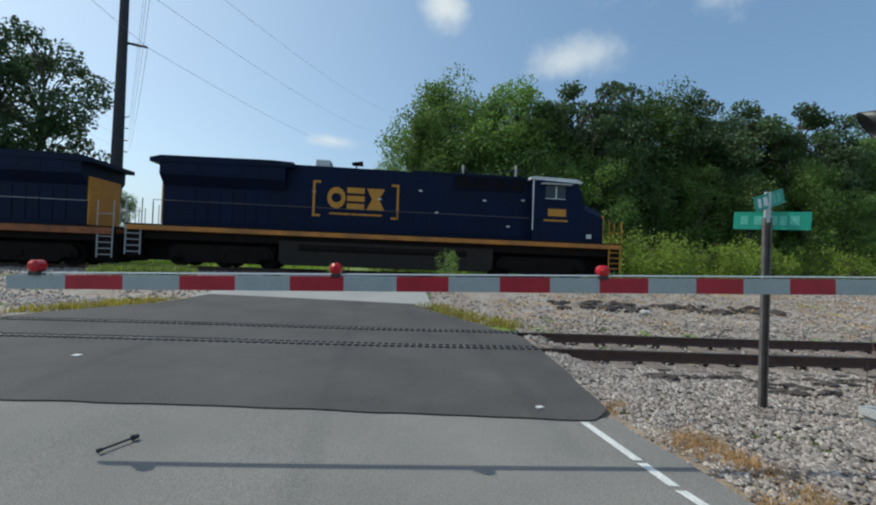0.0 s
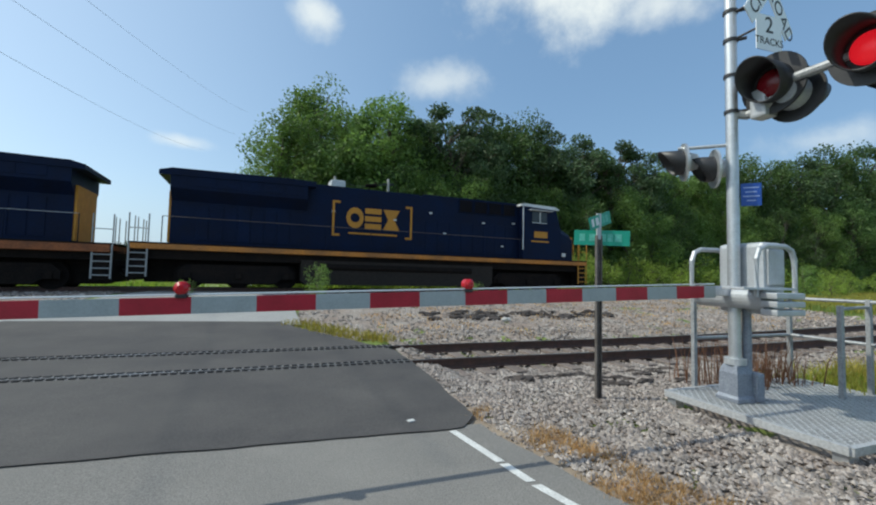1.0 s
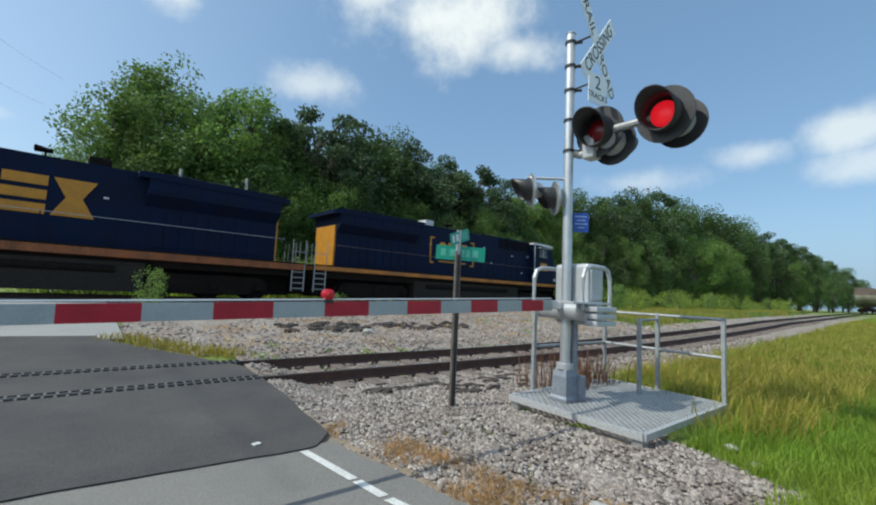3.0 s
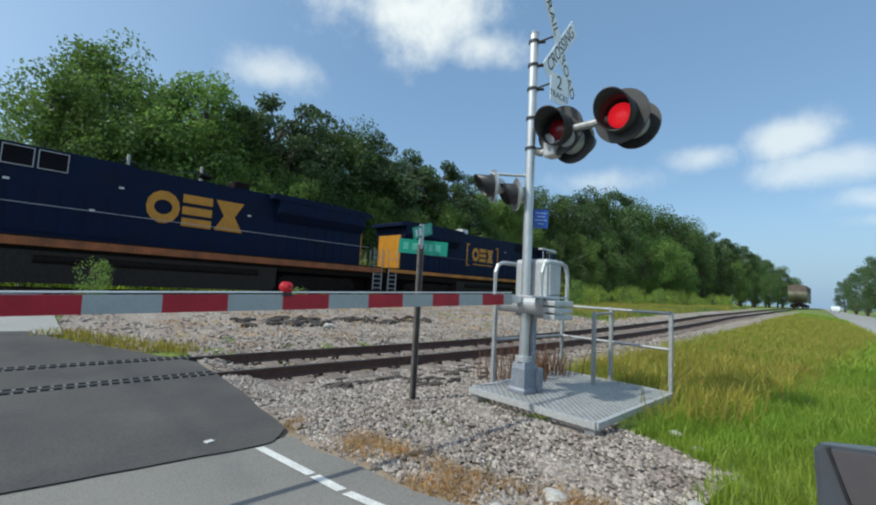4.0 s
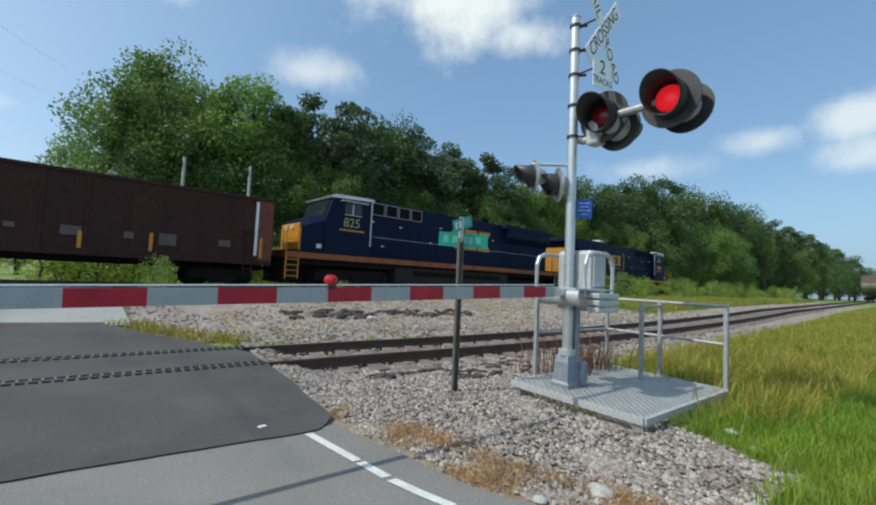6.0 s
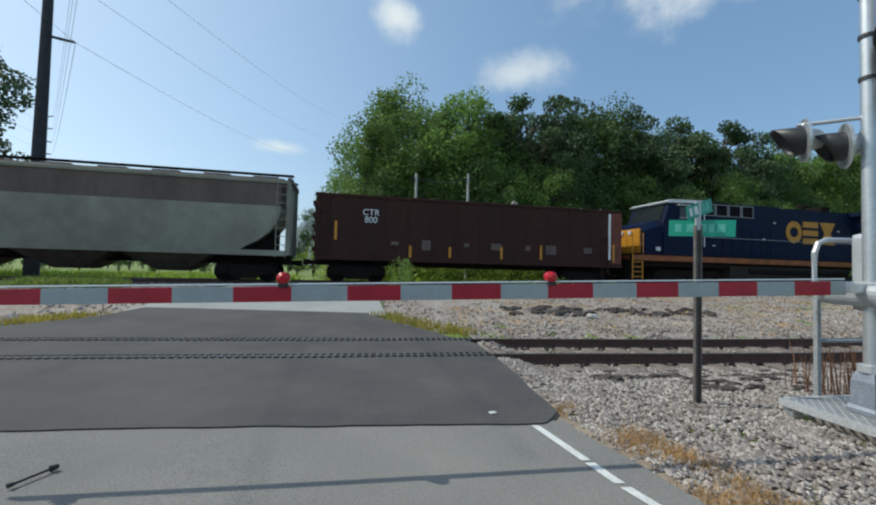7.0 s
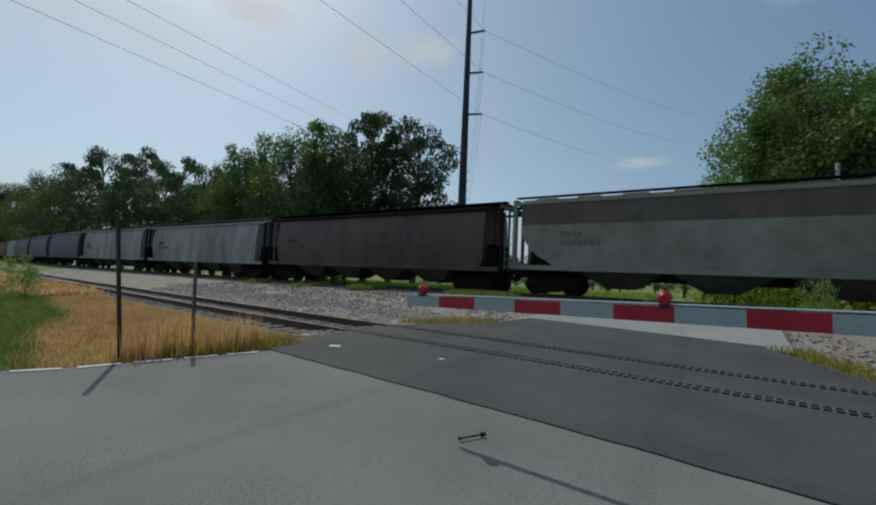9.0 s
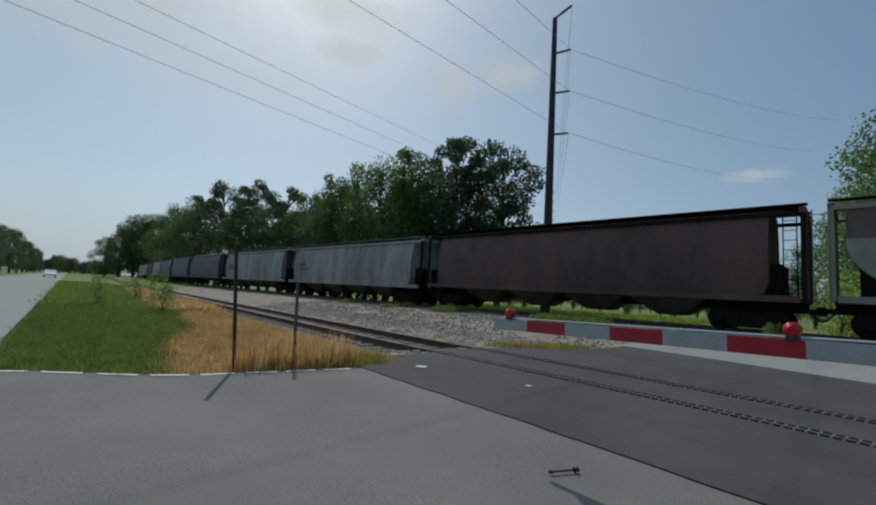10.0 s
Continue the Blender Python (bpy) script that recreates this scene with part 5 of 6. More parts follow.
bed = sheet("ballast_bed", steps((-70, -12, 1.2), (-12, 14, 0.22), (14, 70, 1.2)), steps((1.2, 11, 0.22), (11, 30, 0.5)), GRAVEL, -0.035, 0.05, in_gravel)
tagged(bed, "crushed grey stone beside the tracks", "ballast", kind="structure")
dirt = sheet("dirt_verge", steps((1.2, 6.5, 0.12)), steps((0.6, 4.2, 0.12)), DIRT, -0.022, 0.03,
             lambda x, y: shoulder(y) - 0.05 < x < shoulder(y) + 0.45 + 0.2 * noise.noise((x * 2, y * 2, 1)) + 0.5 * smooth(2.4, 1.0, y))
tagged(dirt, "dry brown earth along the road edge", "earth", kind="structure")
OCTA = np.array([(1, 0, 0), (-1, 0, 0), (0, 1, 0), (0, -1, 0), (0, 0, 1), (0, 0, -1)], float)
OCTA_F = np.array([(0, 2, 4), (2, 1, 4), (1, 3, 4), (3, 0, 4), (2, 0, 5), (1, 2, 5), (3, 1, 5), (0, 3, 5)])


def scatter(n, x0, x1, y0, y1, seed, keep):
    r = random.Random(seed)
    out = []
    while len(out) < n:
        x, y = r.uniform(x0, x1), r.uniform(y0, y1)
        if keep(x, y):
            out.append((x, y))
    return out


def stones(name, spots, lo, hi, seed, lift, label):
    rng = np.random.default_rng(seed)
    n = len(spots)
    P = np.array([(x, y, land(x, y) + lift) for x, y in spots])
    S = rng.uniform(lo, hi, (n, 1, 1)) * rng.uniform(0.6, 1.25, (n, 6, 1)) * np.array([1.0, 0.85, 0.65])
    a = rng.uniform(0, 6.28, n)
    V = OCTA[None] * S
    c, s = np.cos(a)[:, None], np.sin(a)[:, None]
    V = np.stack([V[..., 0] * c - V[..., 1] * s, V[..., 0] * s + V[..., 1] * c, V[..., 2]], -1)
    tilt = rng.uniform(-0.5, 0.5, (n, 1))
    V[..., 2] += V[..., 0] * tilt
    V = (V + P[:, None]).reshape(-1, 3)
    F = (OCTA_F[None] + 6 * np.arange(n)[:, None, None]).reshape(-1, 3)
    me = bpy.data.meshes.new(name)
    me.from_pydata(V.tolist(), [], F.tolist())
    me.materials.append(STONE)
    return tagged(new(name, me), label, "gravel", kind="stuff")


def near_patch(x, y):
    return in_gravel(x, y) and not (4.2 < x < 6.6 and 2.5 < y < 4.3)


stones("loose_gravel", scatter(15000, 1.6, 6.5, 1.2, 6.9, 1, near_patch), 0.015, 0.043, 1, -0.015, "loose pale grey crushed stone")
stones("loose_gravel", scatter(7000, 1.6, 22, 5.2, 11, 2, in_gravel), 0.028, 0.055, 2, -0.015, "loose pale grey crushed stone along the track")
stones("loose_gravel", scatter(12000, -30, -8.3, 4.6, 11, 3, in_gravel), 0.022, 0.055, 3, -0.015, "loose pale grey crushed stone along the track")
stones("loose_gravel", scatter(14000, -32, 26, 9.5, 21, 4, lambda x, y: in_gravel(x, y) and noise.noise((x * 0.35, y * 0.5, 4)) > -0.4), 0.03, 0.07, 4, -0.01, "loose grey crushed stone below the main track")
stones("loose_pebbles", scatter(500, 1.2, 4.5, 0.6, 4.0, 9, lambda x, y: shoulder(y) - 0.2 < x < shoulder(y) + 1.0), 0.008, 0.025, 5, 0.0, "scattered small stones on the road edge")


def blades(name, spots, hmin, hmax, wide, material, seed, label, per=5, spread=0.06, lean=0.35, lift=-0.04):
    rng = np.random.default_rng(seed)
    n = len(spots)
    base = np.array([(x, y, land(x, y) + lift) for x, y in spots])
    N = n * per
    B = np.repeat(base, per, 0) + np.c_[rng.normal(0, spread, (N, 2)), np.zeros(N)]
    H = rng.uniform(hmin, hmax, N)
    a = rng.uniform(0, 6.28, N)
    w = np.stack([np.cos(a), np.sin(a), np.zeros(N)], 1) * (wide * rng.uniform(0.6, 1.3, N))[:, None]
    L = rng.normal(0, lean, (N, 2)) * H[:, None]
    mid = B + np.c_[L * 0.35, H * 0.6]
    tip = B + np.c_[L, H]
    V = np.stack([B - w, B + w, mid + w * 0.7, mid - w * 0.7, tip], 1).reshape(-1, 3)
    k = 5 * np.arange(N)[:, None]
    F4 = (k + np.array([[0, 1, 2, 3]])).tolist()
    F3 = (k + np.array([[3, 2, 4]])).tolist()
    me = bpy.data.meshes.new(name)
    me.from_pydata(V.tolist(), [], F4 + F3)
    me.materials.append(material)
    return tagged(new(name, me), label, "grass", kind="stuff")


def right_field(x, y):
    return y > highway_y(x) + 3.7 and not in_gravel(x, y) and y < near_y(x) - 3.2 and x > shoulder(max(y, -1.0)) + 0.9 and x > 3.0 and not (4.1 < x < 6.7 and 2.3 < y < 4.5)


def patchy(x, y, k):
    return noise.noise((x * 0.22, y * 0.22, k))


blades("tall_grass", scatter(12000, 3, 16, -0.3, 7.5, 11, lambda x, y: right_field(x, y) and patchy(x, y, 2) > -0.35), 0.08, 0.26, 0.0055, GRASS, 11, "tall green verge grass")
blades("tall_grass", scatter(8000, 12, 60, -1, 14, 12, right_field), 0.15, 0.36, 0.022, GRASS, 12, "tall green verge grass", 5, 0.2)
blades("yellow_grass", scatter(10500, 4, 45, 1.0, 12, 13, lambda x, y: right_field(x, y) and patchy(x, y, 5) > -0.3 and y > 0.22 * near_y(x)), 0.18, 0.42, 0.011, YELLOW_GRASS, 13, "yellowed seeding grass", 5, 0.15)
blades("dry_grass", scatter(900, 1.5, 5.2, 0.7, 4.4, 14, lambda x, y: shoulder(y) + 0.05 < x < shoulder(y) + 0.6 and patchy(x * 6, y * 6, 1) > -0.1), 0.02, 0.1, 0.004, DRY_GRASS, 14, "short dry grass on the road edge", 6, 0.05, 0.7, -0.03)


def left_field(x, y):
    return x < LEFT_EDGE(min(y, 3.6)) - 0.05 - (0 if y < 3.6 else 0.9 * (y - 3.6) / 2) and y < near_y(x) - 2.2 and y > highway_y(x) + 3.7


blades("dry_grass", scatter(9000, -24, -7.2, 0.2, 6, 15, lambda x, y: left_field(x, y) and y > 0.75 + 0.16 * (-8 - x) + 0.6 * patchy(x, y, 3)), 0.03, 0.14, 0.007, DRY_GRASS, 15, "straw coloured dry verge grass", 5, 0.1)
blades("dry_grass", scatter(3000, -60, -22, 2.0, 6, 16, left_field), 0.15, 0.4, 0.03, DRY_GRASS, 16, "straw coloured dry verge grass", 5, 0.2)
blades("mown_grass", scatter(11000, -24, -7.2, -4.5, 4.0, 17, lambda x, y: left_field(x, y) and y < 0.9 + 0.16 * (-8 - x) + 0.6 * patchy(x, y, 3)), 0.05, 0.14, 0.007, MOWN, 17, "short green mown verge grass", 6, 0.08)
blades("mown_grass", scatter(6500, -80, -22, -11, 5, 18, left_field), 0.08, 0.22, 0.03, MOWN, 18, "short green mown verge grass", 5, 0.2)
blades("tall_weeds", scatter(160, -8.6, -7.15, 1.6, 3.6, 19, lambda x, y: LEFT_EDGE(y) - 0.7 < x < LEFT_EDGE(y) - 0.05), 0.25, 0.75, 0.008, DRY_GRASS, 19, "tall dry weeds at the road edge", 4, 0.05, 0.12)
blades("crossing_weeds", scatter(170, -0.6, 1.9, 9.4, 12.0, 20, lambda x, y: abs(x - (1.3 - 0.75 * (y - 9.4) + 0.25)) < 0.45), 0.06, 0.22, 0.012, YELLOW_GRASS, 20, "yellow green weeds beside the crossing", 6, 0.1)
blades("crossing_weeds", scatter(200, -9.5, -6.6, 8.8, 11.0, 21, lambda x, y: abs(x - (-8.4 + 0.75 * (y - 8.8) - 0.4)) < 0.4), 0.06, 0.2, 0.012, YELLOW_GRASS, 21, "yellow green weeds beside the crossing", 6, 0.1)
blades("dead_weeds", scatter(40, 5.3, 6.4, 4.0, 4.9, 22, lambda x, y: True), 0.3, 0.85, 0.009, BROWN_WEED, 22, "brown dead weeds behind the platform", 6, 0.1, 0.16)
blades("far_verge", scatter(7000, -40, 90, 24.5, 37, 23, lambda x, y: y > far_y(x) + 3.2 and not -8 < x < -0.5), 0.35, 0.9, 0.05, GRASS, 23, "tall bright grass below the trees", 5, 0.3)
blades("far_verge", scatter(1500, -30, 60, 12, 17.5, 24, lambda x, y: far_y(x) - 4.2 < y < far_y(x) - 2.2 and not -8 < x < 0 and patchy(x * 2, y, 9) > 0.25), 0.12, 0.4, 0.02, MOWN, 24, "weeds on the ballast slope", 5, 0.15)


# ---- trees ----
def tree_mesh(seed, height, kind):
    """Trunk with limbs, and a crown of leaf clumps on uneven lobes."""
    r = random.Random(seed)
    rng = np.random.default_rng(seed)
    bm = bmesh.new()
    pts = [Vector((0, 0, -0.3))]
    n = 7
    for k in range(1, n + 1):
        pts.append(Vector((r.uniform(-0.25, 0.25) * k / 3, r.uniform(-0.25, 0.25) * k / 3, height * 0.9 * k / n)))
    r0 = 0.02 * height + 0.03
    for k in range(n):
        add_tube(bm, pts[k], pts[k + 1], r0 * (1 - 0.9 * k / n), r0 * (1 - 0.9 * (k + 1) / n), 9, False)
    lobes = []
    low = {"broad": 0.14, "pine": 0.42, "bush": 0.05, "slim": 0.2}[kind]
    count = {"broad": 46, "pine": 38, "bush": 9, "slim": 18}[kind]
    wide = {"broad": 0.29, "pine": 0.27, "bush": 0.6, "slim": 0.16}[kind] * height
    for k in range(count):
        f = low + (0.97 - low) * (k + r.random()) / count
        prof = math.sin(math.pi * min(1, max(0.02, (f - low * 0.4) / (1.02 - low * 0.4)))) ** 0.6
        if kind == "slim":
            prof = (1.05 - f) / (1.05 - low)
        if kind == "pine":
            prof = math.sin(math.pi * (0.1 + 0.9 * (f - low) / (1 - low))) ** 0.5
        a = r.uniform(0, 6.28)
        d = wide * prof * r.uniform(0.35, 1.0)
        c = Vector((d * math.cos(a), d * math.sin(a), f * height))
        lobes.append((c, (wide * 0.33 if kind == "broad" else wide * 0.42 if kind != "pine" else wide * 0.275) * r.uniform(0.65, 1.35) * (0.75 + 0.25 * prof)))
        at = pts[min(n, max(0, int((f - 0.12) / 0.9 * n)))]
        mid = (at + c) / 2 + Vector((0, 0, 0.03 * height))
        add_tube(bm, at, mid, 0.05 * r0 * 5, 0.12 * r0, 5, False)
        add_tube(bm, mid, c, 0.12 * r0, 0.03, 5, False)
    bmesh.ops.recalc_face_normals(bm, faces=bm.faces)
    cards = {"broad": 310, "pine": 260, "bush": 160, "slim": 200}[kind]
    C, size = [], []
    for c, rad in lobes:
        u = rng.normal(size=(cards, 3))
        u /= np.linalg.norm(u, axis=1)[:, None]
        q = u * rad * rng.uniform(0.3, 1.05, (cards, 1)) ** 0.7
        q[:, 2] *= 0.66 if kind == "pine" else 1.1
        C.append(np.array(c) + q)
        size.append(rng.uniform(0.55, 1.2, cards))
    C, size = np.concatenate(C), np.concatenate(size) * (0.085 if kind == "bush" else 0.0072 * height + 0.035)
    N = len(C)
    a = rng.normal(size=(N, 3))
    a /= np.linalg.norm(a, axis=1)[:, None]
    b = np.cross(a, rng.normal(size=(N, 3)))
    b /= np.linalg.norm(b, axis=1)[:, None]
    a, b = a * size[:, None], b * size[:, None] * 0.62
    V = np.stack([C - a, C + b * 0.9 + a * 0.1, C + a, C - b], 1).reshape(-1, 3)
    F = (4 * np.arange(N)[:, None] + np.array([[0, 1, 2, 3]])).tolist()
    me = bpy.data.meshes.new("crown")
    me.from_pydata(V.tolist(), [], F)
    tr = bpy.data.meshes.new("trunk")
    bm.to_mesh(tr)
    bm.free()
    tr.materials.append(BARK)
    return tr, me


TREES = {}


def tree(kind, variant, x, y, height, leaf, label, group):
    key = (kind, variant, leaf.name)
    rnd = random.Random(hash((round(x * 7), round(y * 7))) & 0xffff)
    base = {"broad": 17.0, "pine": 18.0, "bush": 3.0, "slim": 15.0}[kind]
    turn = rnd.uniform(0, 360)
    z = land(x, y)
    s = height / base
    m = pose(x, y, z, 0, 0, turn) @ Matrix.Diagonal((s * rnd.uniform(0.9, 1.15), s * rnd.uniform(0.9, 1.15), s, 1))
    name = {"broad": "tree", "pine": "pine_tree", "bush": "bush", "slim": "tree"}[kind]
    root = empty(name)
    if key not in TREES:
        tr, me = tree_mesh(hash_seed(key), base, kind)
        me.materials.append(leaf)
        TREES[key] = (tr, me)
    for nm, data in zip(("trunk", "crown"), TREES[key]):
        o = new(nm, data)
        o.parent = root
    root.matrix_world = m
    return tagged(root, label, "bush" if kind == "bush" else "tree", group)


def hash_seed(key):
    return sum((i + 3) * ord(c) for i, c in enumerate(key[0] + str(key[1]) + key[2])) % 9973


def rd(r, b):
    return r * math.sin(radians(b)), r * math.cos(radians(b))


# wood behind the main track: bearing, elevation of each crown's top
WOOD = [(-6.5, 13.5), (-3.2, 19.5), (0.2, 23.6), (3.6, 20.5), (7.0, 20.5), (10.0, 22.8), (13.2, 19.5), (16.0, 21.0), (18.6, 22.6), (21.5, 20.0), (24.5, 20.0),
        (27.5, 20.0), (29.8, 19.6), (32.2, 17.0), (34.6, 18.0), (37.5, 15.5), (39.5, 17.0), (42.0, 16.0), (44.5, 13.5), (47.0, 14.5), (49.5, 13.0), (52, 13.6), (54.5, 12.6),
        (57, 13.0), (59.5, 13.4), (62, 13.2), (64.2, 11.6), (66.4, 11.0), (68.4, 9.9), (70.2, 9.2), (72, 8.0), (73.6, 7.1), (75, 6.3), (76.2, 5.4), (77.3, 4.6), (78.3, 3.8)]
rw = random.Random(77)
for i, (b, e) in enumerate(WOOD):
    yb = 36.5 + rw.uniform(-1.0, 2.5) + (1.5 if i == 0 else 0)
    dist = yb / (math.cos(radians(b)) - 0.03 * math.sin(radians(b)))
    top = (dist * math.tan(radians(e)) + 1.3) * 0.99
    kind = "pine" if 17 < b < 24 or 33 < b < 43 or rw.random() < 0.2 else "broad"
    if i % 3 == 1 or b > 50:
        tree("slim", i % 3, *rd(dist * 0.97, b - 1.0), top * rw.uniform(0.86, 1.0), LEAF_LIGHT if b < 16 else LEAF, "slender leafy tree in the wood", "wood behind the main track")
    leaf = LEAF_LIGHT if b < 16 or (44 < b < 50) else (LEAF if kind == "broad" else LEAF_PINE)
    tree(kind, i % 3, *rd(dist, b), top, leaf, "tall leafy woodland tree behind the railway" if kind == "broad" else "tall dark pine in the wood behind the railway", "wood behind the main track")
    # a lower tree before it and one behind
    b2 = b + 1.4
    tree("broad", (i + 1) % 3, *rd(dist * 0.93, b2), top * rw.uniform(0.5, 0.68), LEAF if rw.random() < 0.6 else LEAF_LIGHT, "young leafy tree at the wood's edge", "wood behind the main track")
    if b > -2:
        tree("broad", (i + 2) % 3, *rd(dist * 1.13, b2), top * rw.uniform(0.85, 0.98), LEAF, "leafy tree deep in the wood", "wood behind the main track")
for i in range(46):
    b = -8 + 1.85 * i
    yb = 33.0 + rw.uniform(-1.2, 1.2)
    dist = yb / (math.cos(radians(b)) - 0.03 * math.sin(radians(b)))
    if dist < 170:
        tree("bush", i % 3, *rd(dist, b), rw.uniform(1.8, 3.4), LEAF_LIGHT if i % 3 else LEAF, "leafy bush at the edge of the wood", "bushes along the wood")

# trees left of the steel pole
for i, (b, e, kind) in enumerate([(-44.2, 19.6, "pine"), (-50.8, 20.6, "pine"), (-47.5, 17.5, "pine"), (-54.5, 16.5, "broad"), (-57.6, 19.2, "slim"), (-60.5, 16.0, "broad"), (-63.8, 16.2, "slim"), (-65.6, 13.5, "broad"),
                                  (-67.3, 14.5, "slim"), (-70, 11.0, "broad"), (-72.5, 12.0, "pine"), (-76, 12.2, "pine"), (-79.6, 11.3, "pine"), (-82, 8.6, "broad"), (-83.8, 7.8, "broad"), (-85.8, 6.6, "broad"),
                                  (-87.6, 6.2, "broad"), (-88.8, 4.6, "broad")]):
    dist = min(260, max(44, 21.5 / max(0.02, math.cos(radians(b)))))
    top = (dist * math.tan(radians(e)) + 1.2) * 1.04
    leaf = LEAF_PINE if kind == "pine" else LEAF if kind == "broad" else LEAF_LIGHT
    tree(kind, i % 3, *rd(dist, b), top, leaf, "tall dark pine beside the main track" if kind == "pine" else "leafy tree beside the main track", "trees beyond the train")
    if i > 2:
        tree(kind, (i + 2) % 3, *rd(dist * 1.1, b - 1.3), top * 0.9, leaf, "tall dark pine beside the main track" if kind == "pine" else "leafy tree beside the main track", "trees beyond the train")
        tree("broad", (i + 1) % 3, *rd(dist * 1.06, b + 1.2), top * 0.66, LEAF, "leafy tree beside the main track", "trees beyond the train")
for i, (b, e) in enumerate([(-37.6, 6.5), (-40.5, 8.0), (-42.5, 7.0), (-12.5, 5.0), (-10.5, 7.5), (-19, 2.2), (-23, 2.0), (-28, 2.4)]):
    dist = 60 if b > -30 else 52
    tree("broad", i % 3, *rd(dist, b), dist * math.tan(radians(e)) + 1, LEAF, "low leafy tree beyond the crossing", "trees beyond the train")
# across the road that runs beside the railway
for i, (b, e, r) in enumerate(((83.4, 2.6, 230), (84.2, 3.4, 190), (85.0, 4.2, 160), (85.9, 5.0, 135), (86.8, 5.6, 118), (87.8, 6.1, 104), (88.9, 6.5, 94), (90.2, 6.8, 86), (91.6, 7, 80))):
    tree("broad", i % 3, *rd(r, b), r * math.tan(radians(e)) + 1.4, LEAF_PINE, "dark leafy roadside tree", "trees across the side road")
    tree("broad", (i + 1) % 3, *rd(r * 0.96, b + 0.7), (r * math.tan(radians(e)) + 1.4) * 0.6, LEAF_PINE, "dark leafy roadside tree", "trees across the side road")
for i in range(8):
    x = -120 - 22 * i
    tree("broad", i % 3, x, highway_y(x) - 8, 10 + (i % 3), LEAF_PINE, "dark leafy roadside tree", "trees across the side road")
for i, (x, y) in enumerate([(-21.1, 1.9), (-24.2, -0.3), (-27.6, 2.4), (-46, 3.5), (-33, 1.5)]):
    tree("bush", i % 3, x, y, 1.0 + 0.25 * (i % 3), LEAF_LIGHT, "small weedy bush on the verge", "verge bushes")
for i in range(60):
    b = 8 + 1.05 * i if i < 50 else -9 + 1.6 * (i - 50)
    yb = 26.8 + rw.uniform(-0.8, 1.0)
    dist = yb / (math.cos(radians(b)) - 0.12 * math.sin(radians(b)))
    if far_y(dist * math.sin(radians(b))) + 3.0 < dist * math.cos(radians(b)) and dist < 120:
        tree("bush", i % 3, *rd(dist, b), rw.uniform(2.3, 3.5), BRUSH, "bright green brush beside the main track", "brush beside the main track")
for b, r, h in ((0.7, 17.3, 1.25), (-14, 17.0, 0.6), (22, 18.6, 0.7)):
    tree("bush", 1, *rd(r, b), h, LEAF_LIGHT, "tall weed growing on the ballast slope", "weeds on the ballast slope")
blades("sparse_grass", scatter(700, 1.5, 30, 9.6, 18, 25, lambda x, y: in_gravel(x, y) and patchy(x * 3, y * 3, 6) > 0.12 and abs(y - near_y(x)) > 1.9), 0.03, 0.1, 0.01, DRY_GRASS, 25, "sparse yellow green grass between the tracks", 5, 0.12)
blades("sparse_grass", scatter(500, 1.5, 30, 9.6, 18, 26, lambda x, y: in_gravel(x, y) and patchy(x * 3, y * 3, 8) > 0.1 and abs(y - near_y(x)) > 1.9), 0.04, 0.14, 0.01, DRY_GRASS, 26, "sparse dry grass between the tracks", 5, 0.12)

# green cover and brush between the tracks down the line
def between(x, y):
    return x > 12.5 and near_y(x) + 2.9 < y < far_y(x) - 2.4 and not in_gravel(x, y)


blades("brush_grass", scatter(7000, 12.5, 70, 9, 27, 31, between), 0.12, 0.4, 0.02, MOWN, 31, "rough green grass between the tracks", 5, 0.2)
blades("brush_grass", scatter(5500, 12.5, 70, 9, 27, 32, lambda x, y: between(x, y) and patchy(x, y, 4) > 0.0), 0.2, 0.5, 0.015, YELLOW_GRASS, 32, "yellowed grass between the tracks", 5, 0.2)
for i in range(44):
    x = 24 + 1.9 * i + rw.uniform(-1, 1)
    y = far_y(x) - 3.1 - rw.uniform(0, 2.2)
    tree("bush", i % 3, x, y, rw.uniform(1.2, 2.3), BRUSH if i % 4 else LEAF_LIGHT, "bright green brush between the tracks", "brush beside the main track")
for i in range(26):
    b = 46 + 1.25 * i
    dist = 31.0 / (math.cos(radians(b)) - 0.12 * math.sin(radians(b)))
    if dist < 210 and dist > 0:
        tree("bush", i % 3, *rd(dist, b), rw.uniform(3.0, 4.6) * (1 + dist / 250), LEAF_LIGHT if i % 2 else LEAF, "leafy bush at the foot of the wood", "bushes along the wood")
for i, (x, y, h) in enumerate(((-330, -24, 9), (-390, -20, 9), (-450, -14, 10), (-520, -6, 9), (-560, 4, 10), (-600, 12, 9), (-640, -30, 10))):
    tree("broad", i % 3, x, y, h, HAZE_WOOD, "hazy leafy tree far off", "trees across the side road")
for i in range(22):
    b = -38 + 1.15 * i + rw.uniform(-0.3, 0.3)
    tree("broad", i % 3, *rd(80 + 14 * (i % 3), b), rw.uniform(4.2, 6.5), HAZE_WOOD if i % 2 else LEAF, "low hazy tree beyond the crossing", "trees beyond the train")
